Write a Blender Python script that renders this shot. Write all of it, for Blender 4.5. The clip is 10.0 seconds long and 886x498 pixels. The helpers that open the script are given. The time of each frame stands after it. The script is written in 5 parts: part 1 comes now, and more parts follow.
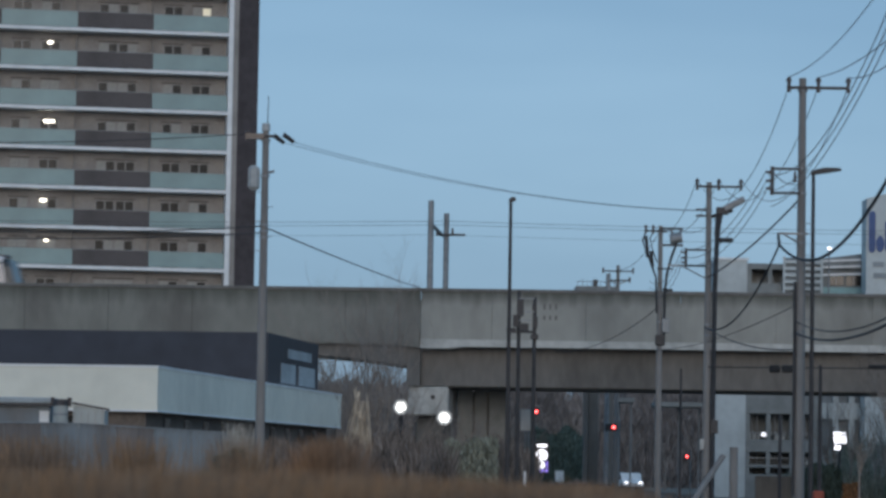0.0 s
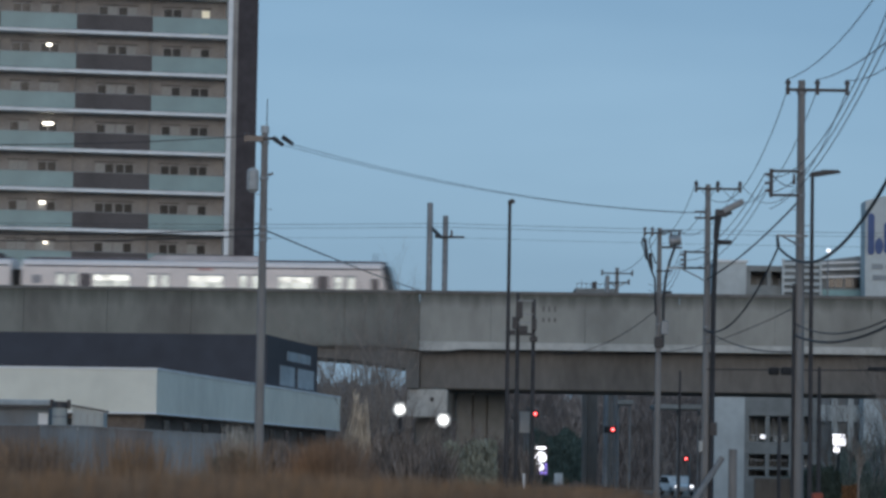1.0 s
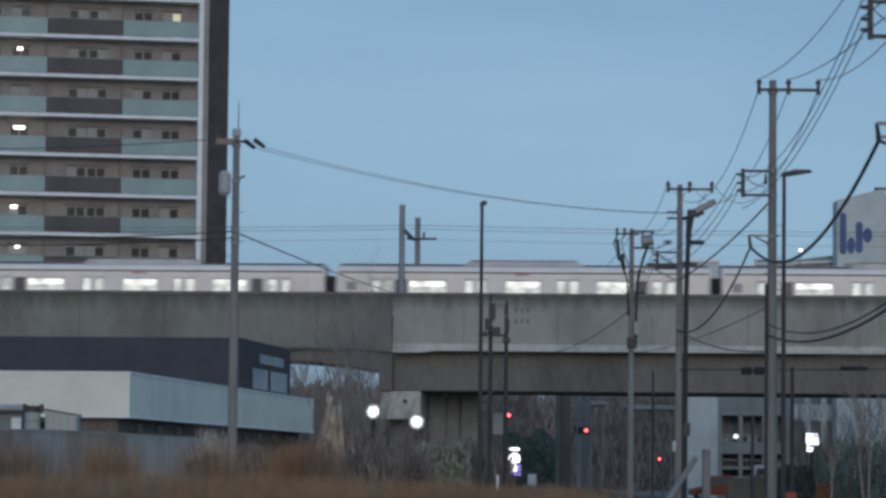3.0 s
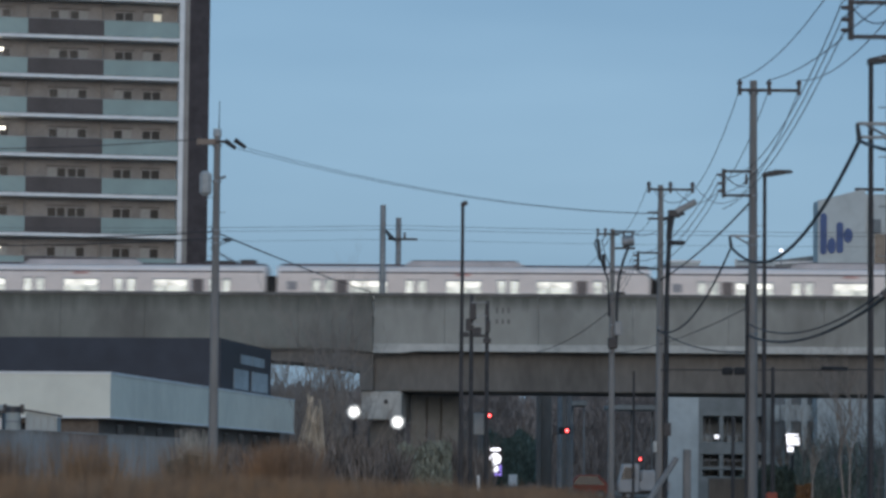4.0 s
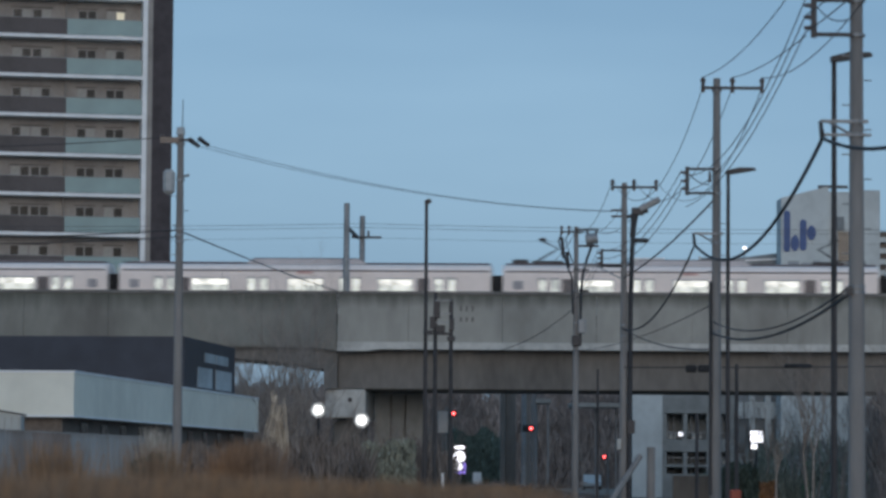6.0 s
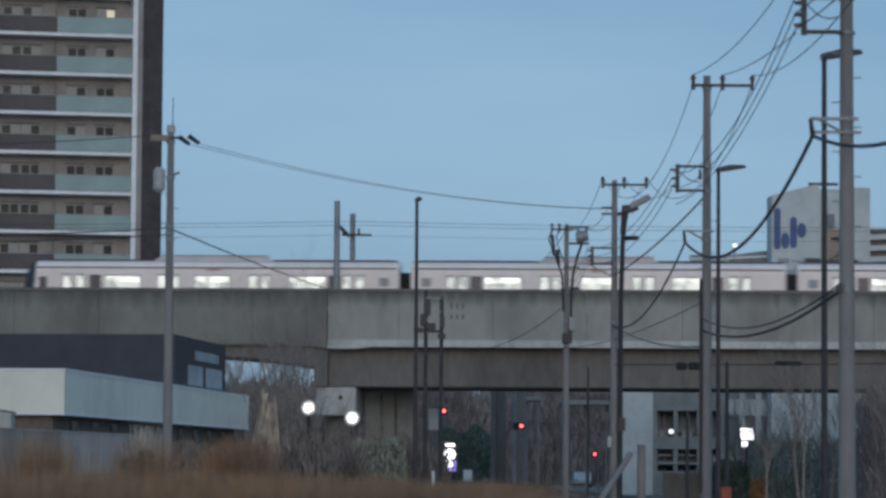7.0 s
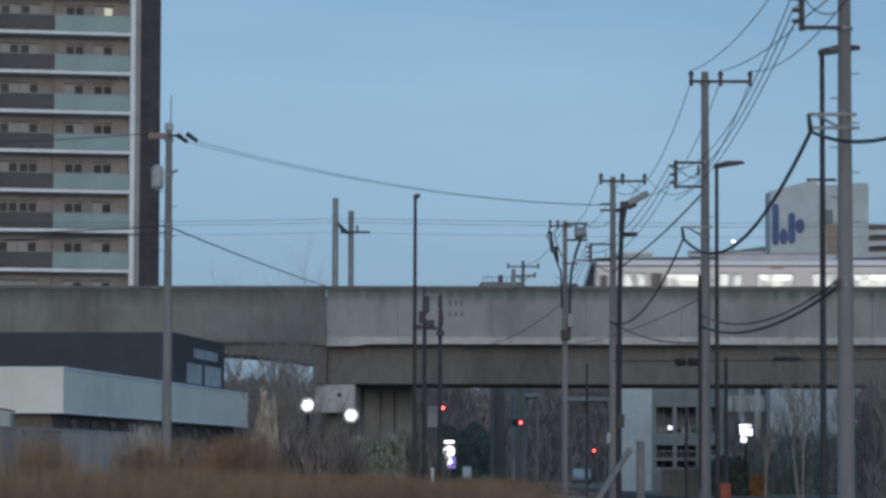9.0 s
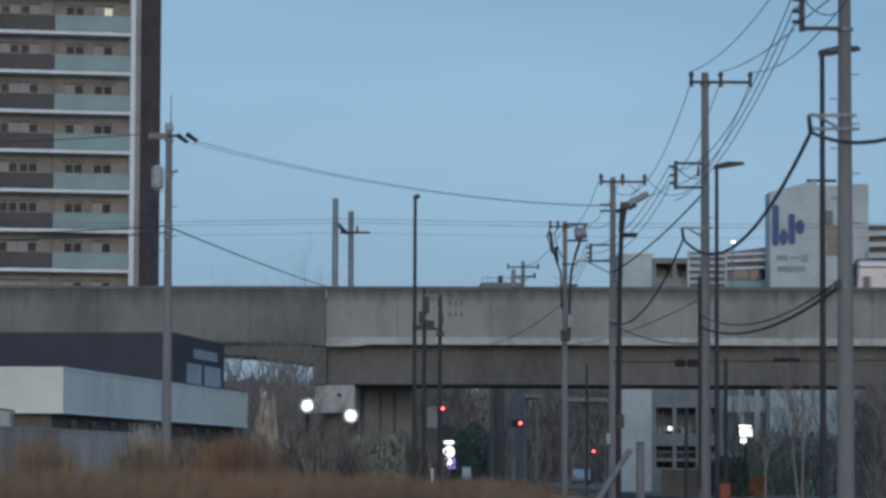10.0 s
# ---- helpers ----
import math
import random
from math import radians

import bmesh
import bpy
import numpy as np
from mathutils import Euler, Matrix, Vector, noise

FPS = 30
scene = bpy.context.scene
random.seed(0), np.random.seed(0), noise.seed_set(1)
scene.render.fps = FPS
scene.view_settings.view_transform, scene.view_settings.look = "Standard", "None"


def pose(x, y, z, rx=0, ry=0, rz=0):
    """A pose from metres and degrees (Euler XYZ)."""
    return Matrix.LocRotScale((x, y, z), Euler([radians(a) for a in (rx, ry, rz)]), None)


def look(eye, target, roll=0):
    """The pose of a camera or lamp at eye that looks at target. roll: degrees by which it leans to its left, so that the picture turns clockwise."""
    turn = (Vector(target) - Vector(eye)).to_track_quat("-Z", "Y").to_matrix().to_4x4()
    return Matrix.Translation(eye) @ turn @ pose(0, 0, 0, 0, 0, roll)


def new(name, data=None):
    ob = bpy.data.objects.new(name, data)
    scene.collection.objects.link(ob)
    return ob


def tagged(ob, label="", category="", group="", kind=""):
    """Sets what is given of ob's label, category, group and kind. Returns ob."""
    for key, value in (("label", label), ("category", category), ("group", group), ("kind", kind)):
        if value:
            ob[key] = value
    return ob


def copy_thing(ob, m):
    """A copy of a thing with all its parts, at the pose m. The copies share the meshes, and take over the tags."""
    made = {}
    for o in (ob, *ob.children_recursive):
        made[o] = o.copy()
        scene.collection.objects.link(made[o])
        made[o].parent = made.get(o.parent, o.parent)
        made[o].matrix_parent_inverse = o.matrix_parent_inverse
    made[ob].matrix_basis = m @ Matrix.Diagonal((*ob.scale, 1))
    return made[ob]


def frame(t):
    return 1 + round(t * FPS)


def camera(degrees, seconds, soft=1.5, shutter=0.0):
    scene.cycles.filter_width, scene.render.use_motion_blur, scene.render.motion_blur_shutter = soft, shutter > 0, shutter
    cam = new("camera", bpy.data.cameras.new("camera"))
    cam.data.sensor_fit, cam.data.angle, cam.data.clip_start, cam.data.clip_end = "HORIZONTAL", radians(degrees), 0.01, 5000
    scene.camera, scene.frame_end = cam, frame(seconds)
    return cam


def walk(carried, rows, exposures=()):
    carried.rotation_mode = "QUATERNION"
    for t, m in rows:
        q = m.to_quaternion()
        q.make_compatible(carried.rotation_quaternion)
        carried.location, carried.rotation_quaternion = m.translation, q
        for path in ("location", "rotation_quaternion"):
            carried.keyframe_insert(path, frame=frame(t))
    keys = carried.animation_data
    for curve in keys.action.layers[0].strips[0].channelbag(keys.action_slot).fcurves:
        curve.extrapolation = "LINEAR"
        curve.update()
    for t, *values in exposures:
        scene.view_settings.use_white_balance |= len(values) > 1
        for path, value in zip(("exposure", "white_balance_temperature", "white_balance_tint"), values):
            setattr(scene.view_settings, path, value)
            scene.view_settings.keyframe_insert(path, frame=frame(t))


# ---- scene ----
# A camera on a tripod pans over an elevated railway at dusk, through a long lens.
EYE = 1.6
cam = camera(14.891, 10.0, soft=3.0, shutter=0.5)
cam.data.dof.use_dof, cam.data.dof.focus_distance, cam.data.dof.aperture_fstop = True, 170.0, 2.8
# seconds, pitch, roll, yaw in degrees
PAN = [
    (0.0, 3.710, -0.970, 0.000),
    (0.5, 3.735, -1.044, 0.001),
    (1.0, 3.748, -0.957, -0.016),
    (1.5, 3.756, -0.706, -0.036),
    (2.0, 3.758, -0.665, -0.179),
    (2.5, 3.772, -0.640, -0.323),
    (4.0, 3.793, -0.566, -0.783),
    (4.5, 3.794, -0.590, -0.963),
    (5.0, 3.778, -0.467, -1.087),
    (5.5, 3.778, -0.457, -1.244),
    (7.0, 3.725, -0.388, -1.547),
    (7.5, 3.716, -0.423, -1.572),
    (8.0, 3.676, -0.319, -1.568),
    (8.5, 3.665, -0.140, -1.553),
    (9.0, 3.674, -0.190, -1.560),
    (9.5, 3.682, -0.182, -1.544),
    (10.0, 3.682, -0.251, -1.565),
]
walk(cam, [(t, pose(0, 0, EYE, 90 + pitch, roll, yaw)) for t, pitch, roll, yaw in PAN],
     exposures=[(0.0, 0.07), (1.0, 0.0), (4.5, 0.02), (7.0, 0.05), (8.5, 0.1), (10.0, 0.1)])

# ---- light: dull blue dusk sky, faint wide sun behind the camera ----
SUN_ELEV, SUN_AZ = 11.0, 178.0  # azimuth clockwise from +y
world = bpy.data.worlds.new("dusk_sky")
scene.world = world
world.use_nodes = True
wn, wl = world.node_tree.nodes, world.node_tree.links
wn.clear()
w_out = wn.new("ShaderNodeOutputWorld")
w_bg = wn.new("ShaderNodeBackground")
w_sky = wn.new("ShaderNodeTexSky")
w_sky.sky_type, w_sky.sun_disc = "NISHITA", False
w_sky.sun_elevation, w_sky.sun_rotation = radians(SUN_ELEV), radians(SUN_AZ)
w_co = wn.new("ShaderNodeTexCoord")
w_map = wn.new("ShaderNodeMapping")
w_map.inputs["Scale"].default_value = (3.0, 3.0, 14.0)
w_noise = wn.new("ShaderNodeTexNoise")
w_noise.inputs["Scale"].default_value, w_noise.inputs["Detail"].default_value = 1.0, 4.0
w_ramp = wn.new("ShaderNodeValToRGB")
w_ramp.color_ramp.elements[0].position, w_ramp.color_ramp.elements[1].position = 0.34, 0.66
w_ramp.color_ramp.elements[0].color = (1.63, 3.24, 5.36, 1)
w_ramp.color_ramp.elements[1].color = (2.40, 4.24, 6.45, 1)
w_mix = wn.new("ShaderNodeMix")
w_mix.data_type = "RGBA"
w_mix.inputs["Factor"].default_value = 0.82
w_bg.inputs["Strength"].default_value = 0.1
wl.new(w_co.outputs["Generated"], w_map.inputs["Vector"])
wl.new(w_map.outputs["Vector"], w_noise.inputs["Vector"])
wl.new(w_noise.outputs["Fac"], w_ramp.inputs["Fac"])
wl.new(w_sky.outputs["Color"], w_mix.inputs[6])
wl.new(w_ramp.outputs["Color"], w_mix.inputs[7])
wl.new(w_mix.outputs[2], w_bg.inputs["Color"])
wl.new(w_bg.outputs["Background"], w_out.inputs["Surface"])

sun = new("sun", bpy.data.lights.new("sun", "SUN"))
sun.data.energy, sun.data.angle, sun.data.color = 0.62, radians(22), (1.0, 0.93, 0.88)
_a, _e = radians(SUN_AZ), radians(SUN_ELEV)
sun.matrix_world = look((0, 0, 60), (-math.sin(_a) * math.cos(_e), -math.cos(_a) * math.cos(_e), 60 - math.sin(_e)))


# ---- materials ----
def surface(name, colour, rough=0.8, metal=0.0, vary=0.25, grain=6.0, stain=0.5, stain_scale=0.6, bump=0.15,
            dark=None, stretch=(1, 1, 1), spec=0.3, island=0.0):
    """A painted or mineral surface: base colour, fine grain, larger stains, relief."""
    m = bpy.data.materials.new(name)
    m.use_nodes = True
    n, l = m.node_tree.nodes, m.node_tree.links
    b = n["Principled BSDF"]
    b.inputs["Roughness"].default_value, b.inputs["Metallic"].default_value = rough, metal
    b.inputs["Specular IOR Level"].default_value = spec
    co, mp = n.new("ShaderNodeTexCoord"), n.new("ShaderNodeMapping")
    mp.inputs["Scale"].default_value = stretch
    l.new(co.outputs["Object"], mp.inputs["Vector"])
    fine, wide = n.new("ShaderNodeTexNoise"), n.new("ShaderNodeTexNoise")
    fine.inputs["Scale"].default_value, fine.inputs["Detail"].default_value = grain, 6
    wide.inputs["Scale"].default_value, wide.inputs["Detail"].default_value = stain_scale, 5
    l.new(mp.outputs["Vector"], fine.inputs["Vector"])
    l.new(mp.outputs["Vector"], wide.inputs["Vector"])
    r1, r2 = n.new("ShaderNodeMapRange"), n.new("ShaderNodeMapRange")
    r1.inputs["From Min"].default_value, r1.inputs["From Max"].default_value = 0.3, 0.7
    r1.inputs["To Min"].default_value, r1.inputs["To Max"].default_value = 1 - vary, 1 + vary * 0.6
    r2.inputs["From Min"].default_value, r2.inputs["From Max"].default_value = 0.42, 0.7
    r2.inputs["To Min"].default_value, r2.inputs["To Max"].default_value = 0.0, stain
    l.new(fine.outputs["Fac"], r1.inputs["Value"])
    l.new(wide.outputs["Fac"], r2.inputs["Value"])
    mx = n.new("ShaderNodeMix")
    mx.data_type = "RGBA"
    mx.inputs[6].default_value = (*colour, 1)
    mx.inputs[7].default_value = (*(dark or [c * 0.5 for c in colour]), 1)
    l.new(r2.outputs["Result"], mx.inputs["Factor"])
    mul = n.new("ShaderNodeVectorMath")
    mul.operation = "SCALE"
    l.new(mx.outputs[2], mul.inputs[0])
    last = r1.outputs["Result"]
    if island:
        g, r3, ma = n.new("ShaderNodeNewGeometry"), n.new("ShaderNodeMapRange"), n.new("ShaderNodeMath")
        r3.inputs["To Min"].default_value, r3.inputs["To Max"].default_value = 1 - island, 1 + island
        l.new(g.outputs["Random Per Island"], r3.inputs["Value"])
        ma.operation = "MULTIPLY"
        l.new(r3.outputs["Result"], ma.inputs[0])
        l.new(last, ma.inputs[1])
        last = ma.outputs[0]
    l.new(last, mul.inputs["Scale"])
    l.new(mul.outputs[0], b.inputs["Base Color"])
    if bump:
        bp = n.new("ShaderNodeBump")
        bp.inputs["Strength"].default_value, bp.inputs["Distance"].default_value = bump, 0.02
        l.new(fine.outputs["Fac"], bp.inputs["Height"])
        l.new(bp.outputs["Normal"], b.inputs["Normal"])
    return m


def glow(name, colour, strength, vary=0.0, scale=1.0):
    m = bpy.data.materials.new(name)
    m.use_nodes = True
    n, l = m.node_tree.nodes, m.node_tree.links
    b = n["Principled BSDF"]
    b.inputs["Base Color"].default_value = (*[min(1, c) * 0.6 for c in colour], 1)
    b.inputs["Emission Color"].default_value = (*colour, 1)
    b.inputs["Emission Strength"].default_value = strength
    if vary:
        co, no, mr = n.new("ShaderNodeTexCoord"), n.new("ShaderNodeTexNoise"), n.new("ShaderNodeMapRange")
        no.inputs["Scale"].default_value = scale
        l.new(co.outputs["Object"], no.inputs["Vector"])
        mr.inputs["From Min"].default_value, mr.inputs["From Max"].default_value = 0.35, 0.65
        mr.inputs["To Min"].default_value, mr.inputs["To Max"].default_value = strength * (1 - vary), strength * (1 + vary)
        l.new(no.outputs["Fac"], mr.inputs["Value"])
        l.new(mr.outputs["Result"], b.inputs["Emission Strength"])
    return m


def lens_glow(name, colour, core, rim, radius):
    """A lamp lens brightest in the middle; the rim fade stands in for glare."""
    m = glow(name, colour, core)
    n, l = m.node_tree.nodes, m.node_tree.links
    co, ln, mr = n.new("ShaderNodeTexCoord"), n.new("ShaderNodeVectorMath"), n.new("ShaderNodeMapRange")
    cube, mul = n.new("ShaderNodeMath"), n.new("ShaderNodeMath")
    ln.operation, cube.operation, mul.operation = "LENGTH", "POWER", "MULTIPLY_ADD"
    mr.inputs["From Min"].default_value, mr.inputs["From Max"].default_value = 0.0, radius
    mr.inputs["To Min"].default_value, mr.inputs["To Max"].default_value = 1.0, 0.0
    cube.inputs[1].default_value, mul.inputs[1].default_value, mul.inputs[2].default_value = 3.0, core, rim
    l.new(co.outputs["Object"], ln.inputs[0])
    l.new(ln.outputs["Value"], mr.inputs["Value"])
    l.new(mr.outputs["Result"], cube.inputs[0])
    l.new(cube.outputs[0], mul.inputs[0])
    l.new(mul.outputs[0], n["Principled BSDF"].inputs["Emission Strength"])
    return m


def glass(name, tint, rough=0.08):
    """Dark reflecting window glass."""
    m = bpy.data.materials.new(name)
    m.use_nodes = True
    b = m.node_tree.nodes["Principled BSDF"]
    b.inputs["Base Color"].default_value = (*tint, 1)
    b.inputs["Roughness"].default_value = rough
    b.inputs["Specular IOR Level"].default_value = 0.3
    return m


M = {
    "concrete": surface("weathered_concrete", (0.36, 0.35, 0.318), 0.9, vary=0.07, grain=2.2, stain=0.75, stain_scale=0.4, dark=(0.22, 0.21, 0.19), stretch=(1.0, 1, 0.45)),
    "concrete_old": surface("older_concrete", (0.25, 0.245, 0.219), 0.9, vary=0.1, grain=2.2, stain=0.9, stain_scale=0.4, dark=(0.17, 0.16, 0.145), stretch=(1.0, 1, 0.45)),
    "concrete_pale": surface("pale_concrete", (0.55, 0.54, 0.51), 0.9, vary=0.12, grain=4, stain=0.5, stain_scale=0.9),
    # tone darkened for the shade under the deck; reused on other dark concrete
    "concrete_dark": surface("dark_concrete", (0.20, 0.188, 0.175), 0.9, vary=0.15, grain=3, stain=0.6, stain_scale=0.5, stretch=(1, 1, 0.4)),
    "ballast": surface("track_ballast", (0.16, 0.14, 0.12), 0.95, vary=0.5, grain=20, bump=0.6),
    "rail": surface("rail_steel", (0.22, 0.17, 0.14), 0.45, 0.7),
    "pole": surface("pole_concrete", (0.26, 0.243, 0.232), 0.85, vary=0.15, grain=5, stain=0.5, stain_scale=1.2, stretch=(1, 1, 0.2)),
    "steel_dark": surface("dark_steel", (0.075, 0.07, 0.072), 0.55, 0.3, vary=0.2),
    "steel_grey": surface("galvanised_steel", (0.30, 0.31, 0.32), 0.55, 0.4, vary=0.2),
    "lamp_black": surface("black_lamp_paint", (0.055, 0.05, 0.052), 0.5, vary=0.2),
    "cable": surface("cable_rubber", (0.05, 0.05, 0.055), 0.7, vary=0.2),
    "drab_grass": surface("drab_grass", (0.21, 0.16, 0.12), 0.9, vary=0.35, grain=1.1, stain=0.6, stain_scale=0.5, bump=0, island=0.5),
    "insulator": surface("insulator_porcelain", (0.12, 0.09, 0.08), 0.3, vary=0.1),
    "transformer": surface("transformer_paint", (0.42, 0.43, 0.43), 0.6, vary=0.15),
    "tower_wall": surface("tower_wall_tile", (0.355, 0.33, 0.31), 0.8, vary=0.12, grain=5),
    "tower_slab": surface("tower_slab_paint", (0.87, 0.87, 0.87), 0.7, vary=0.06, grain=2, stain=0.25),
    "tower_dark": surface("tower_dark_panel", (0.07, 0.06, 0.065), 0.7, vary=0.2, grain=2),
    "bal_teal": surface("balcony_teal_glass", (0.215, 0.335, 0.34), 0.35, vary=0.12, grain=1.2, stain=0.3, spec=0.5),
    "bal_dark": surface("balcony_dark_panel", (0.115, 0.10, 0.10), 0.6, vary=0.15),
    "pane": glass("window_pane", (0.012, 0.012, 0.013), 0.15),
    "curtain": surface("curtain_cloth", (0.44, 0.43, 0.41), 0.9, vary=0.15, grain=8),
    "pane_lit": glow("lit_window", (1.0, 0.93, 0.72), 0.36),
    "frame_pale": surface("window_frame_paint", (0.40, 0.385, 0.37), 0.6),
    "hall_white": surface("white_cladding", (0.82, 0.80, 0.70), 0.55, vary=0.05, grain=1.5, stain=0.25, stain_scale=0.4),
    "hall_dark": surface("navy_cladding", (0.04, 0.042, 0.054), 0.55, vary=0.12, grain=1.5),
    "hall_brick": surface("brown_wall", (0.19, 0.16, 0.14), 0.85),
    "fence_blue": surface("blue_hoarding", (0.225, 0.26, 0.285), 0.7, vary=0.2, grain=2, stain=0.8, stain_scale=0.8, dark=(0.17, 0.165, 0.165), stretch=(1, 1, 0.3)),
    "fence_brown": surface("weathered_hoarding", (0.19, 0.175, 0.17), 0.8, vary=0.2, grain=2, stain=0.6, stain_scale=0.6, dark=(0.14, 0.12, 0.11), stretch=(1, 1, 0.3)),
    "poly_sheet": surface("milky_sheeting", (0.46, 0.49, 0.48), 0.5, vary=0.25, grain=1.5, stain=0.5, stain_scale=1.6, dark=(0.28, 0.30, 0.29), stretch=(1, 1, 0.3)),
    "truck_white": surface("white_truck_paint", (0.58, 0.54, 0.52), 0.4, vary=0.05, grain=2),
    "shed": surface("shed_sheet", (0.40, 0.44, 0.46), 0.7, vary=0.15),
    "train_body": surface("train_steel", (0.90, 0.78, 0.72), 0.45, 0.0, vary=0.05, grain=2, stain=0.15),
    "train_unit": surface("train_roof_unit", (0.60, 0.55, 0.55), 0.7, vary=0.1),
    "train_roof": surface("train_roof", (0.42, 0.39, 0.40), 0.7, vary=0.1),
    "train_stripe": surface("train_dark_band", (0.09, 0.07, 0.085), 0.5),
    "train_red": surface("train_red_mark", (0.72, 0.42, 0.38), 0.5),
    "train_shade": surface("train_dark_glass", (0.13, 0.11, 0.115), 0.35, vary=0.2),
    "train_black": surface("train_black_front", (0.03, 0.035, 0.04), 0.25, spec=0.5),
    "train_glass": glow("train_lit_glass", (1.0, 0.97, 0.88), 0.85, vary=0.6, scale=2.2),
    "train_glass_dim": glow("train_dim_glass", (0.94, 0.95, 0.86), 0.44, vary=0.6, scale=2.6),
    "rubber": surface("gangway_rubber", (0.03, 0.03, 0.032), 0.8),
    # dark grey carries the viaduct's shade on the parking decks
    "deck_grey": surface("dull_grey", (0.27, 0.28, 0.275), 0.85, vary=0.12, grain=2, stain=0.4),
    "asphalt": surface("asphalt", (0.052, 0.052, 0.053), 0.9, vary=0.3, grain=12, stain=0.5),
    "soil": surface("dry_ground", (0.20, 0.175, 0.15), 0.95, vary=0.4, grain=2, stain=0.6, stain_scale=0.15),
    "grass": surface("dry_grass", (0.37, 0.185, 0.085), 0.9, vary=0.35, grain=1.1, stain=0.9, stain_scale=0.55, dark=(0.20, 0.165, 0.14), bump=0, island=0.5),
    "field_grass": surface("brown_field_grass", (0.30, 0.18, 0.10), 0.9, vary=0.3, grain=1.1, stain=1.0, stain_scale=0.9, dark=(0.17, 0.13, 0.105), bump=0, island=0.5),
    "reed": surface("pale_reed", (0.50, 0.42, 0.33), 0.9, vary=0.3, grain=3, bump=0, island=0.4),
    "pampas": surface("pampas_plume", (0.46, 0.42, 0.37), 0.95, vary=0.3, grain=4, bump=0, island=0.35),
    "bark": surface("grey_bark", (0.30, 0.255, 0.225), 0.95, vary=0.3, grain=6, bump=0.3),
    "shrub": surface("dull_shrub", (0.205, 0.17, 0.15), 0.9, vary=0.4, grain=1.5, bump=0, island=0.5),
    "evergreen": surface("evergreen_hedge", (0.09, 0.125, 0.11), 0.9, vary=0.4, grain=2, bump=0, island=0.4),
    "pale_bush": surface("pale_bush", (0.26, 0.27, 0.22), 0.9, vary=0.4, grain=2, bump=0, island=0.4),
    # base colour lightened to stand in for haze over the far woods
    "wood_far": surface("bare_wood_hazed", (0.25, 0.217, 0.205), 0.95, vary=0.3, grain=0.4, bump=0, island=0.4),
    "facade": surface("pale_facade", (0.55, 0.585, 0.585), 0.8, vary=0.08, grain=2, stain=0.35, stain_scale=0.4),
    "facade_teal": surface("teal_facade", (0.30, 0.47, 0.48), 0.7, vary=0.1, grain=2),
    "facade_grey": surface("grey_facade", (0.25, 0.27, 0.28), 0.8, vary=0.12, grain=2),
    "sign_blue": surface("blue_sign_paint", (0.06, 0.11, 0.27), 0.5, vary=0.05),
    "sign_grey": surface("grey_sign_bar", (0.33, 0.36, 0.38), 0.6, vary=0.05),
    "lamp_white": lens_glow("white_lamp", (1.0, 1.0, 0.96), 26.0, 0.1, 0.37),
    "lamp_sign": glow("lit_sign_panel", (0.93, 0.93, 1.0), 2.0, vary=0.6, scale=1.5),
    "lamp_violet": glow("violet_sign_panel", (0.35, 0.25, 1.0), 0.6),
    "lamp_red": lens_glow("red_signal", (1.0, 0.1, 0.1), 30.0, 0.25, 0.145),
    "lamp_warm": glow("warm_lamp", (1.0, 0.93, 0.8), 4.0),
    "white_paint": surface("road_paint", (0.7, 0.7, 0.68), 0.8),
    "red_plastic": surface("red_plastic", (0.35, 0.08, 0.05), 0.6),
    "green_net": surface("green_sheet", (0.13, 0.31, 0.12), 0.8),
}


def algae(m, z0, z1, amount):
    """Dark algae runs from the top of a wall, in uneven streaks."""
    n, l = m.node_tree.nodes, m.node_tree.links
    b = n["Principled BSDF"]
    old = b.inputs["Base Color"].links[0].from_socket
    co, sep, mp, no = n.new("ShaderNodeTexCoord"), n.new("ShaderNodeSeparateXYZ"), n.new("ShaderNodeMapping"), n.new("ShaderNodeTexNoise")
    mp.inputs["Scale"].default_value = (2.0, 0.9, 0.07)
    no.inputs["Scale"].default_value, no.inputs["Detail"].default_value = 1.0, 6
    l.new(co.outputs["Object"], sep.inputs[0])
    l.new(co.outputs["Object"], mp.inputs["Vector"])
    l.new(mp.outputs["Vector"], no.inputs["Vector"])
    hgt = n.new("ShaderNodeMapRange")
    hgt.interpolation_type = "SMOOTHSTEP"
    hgt.inputs["From Min"].default_value, hgt.inputs["From Max"].default_value = z0, z1
    l.new(sep.outputs["Z"], hgt.inputs["Value"])
    add, fac = n.new("ShaderNodeMath"), n.new("ShaderNodeMapRange")
    add.operation = "ADD"
    l.new(hgt.outputs["Result"], add.inputs[0])
    l.new(no.outputs["Fac"], add.inputs[1])
    fac.inputs["From Min"].default_value, fac.inputs["From Max"].default_value = 0.75, 1.45
    fac.inputs["To Max"].default_value = amount
    l.new(add.outputs[0], fac.inputs["Value"])
    mx = n.new("ShaderNodeMix")
    mx.data_type = "RGBA"
    mx.inputs[7].default_value = (0.088, 0.09, 0.074, 1)
    l.new(fac.outputs["Result"], mx.inputs["Factor"])
    l.new(old, mx.inputs[6])
    l.new(mx.outputs[2], b.inputs["Base Color"])


algae(M["concrete"], 9.6, 10.9, 0.8)
algae(M["concrete_old"], 9.3, 11.0, 0.75)


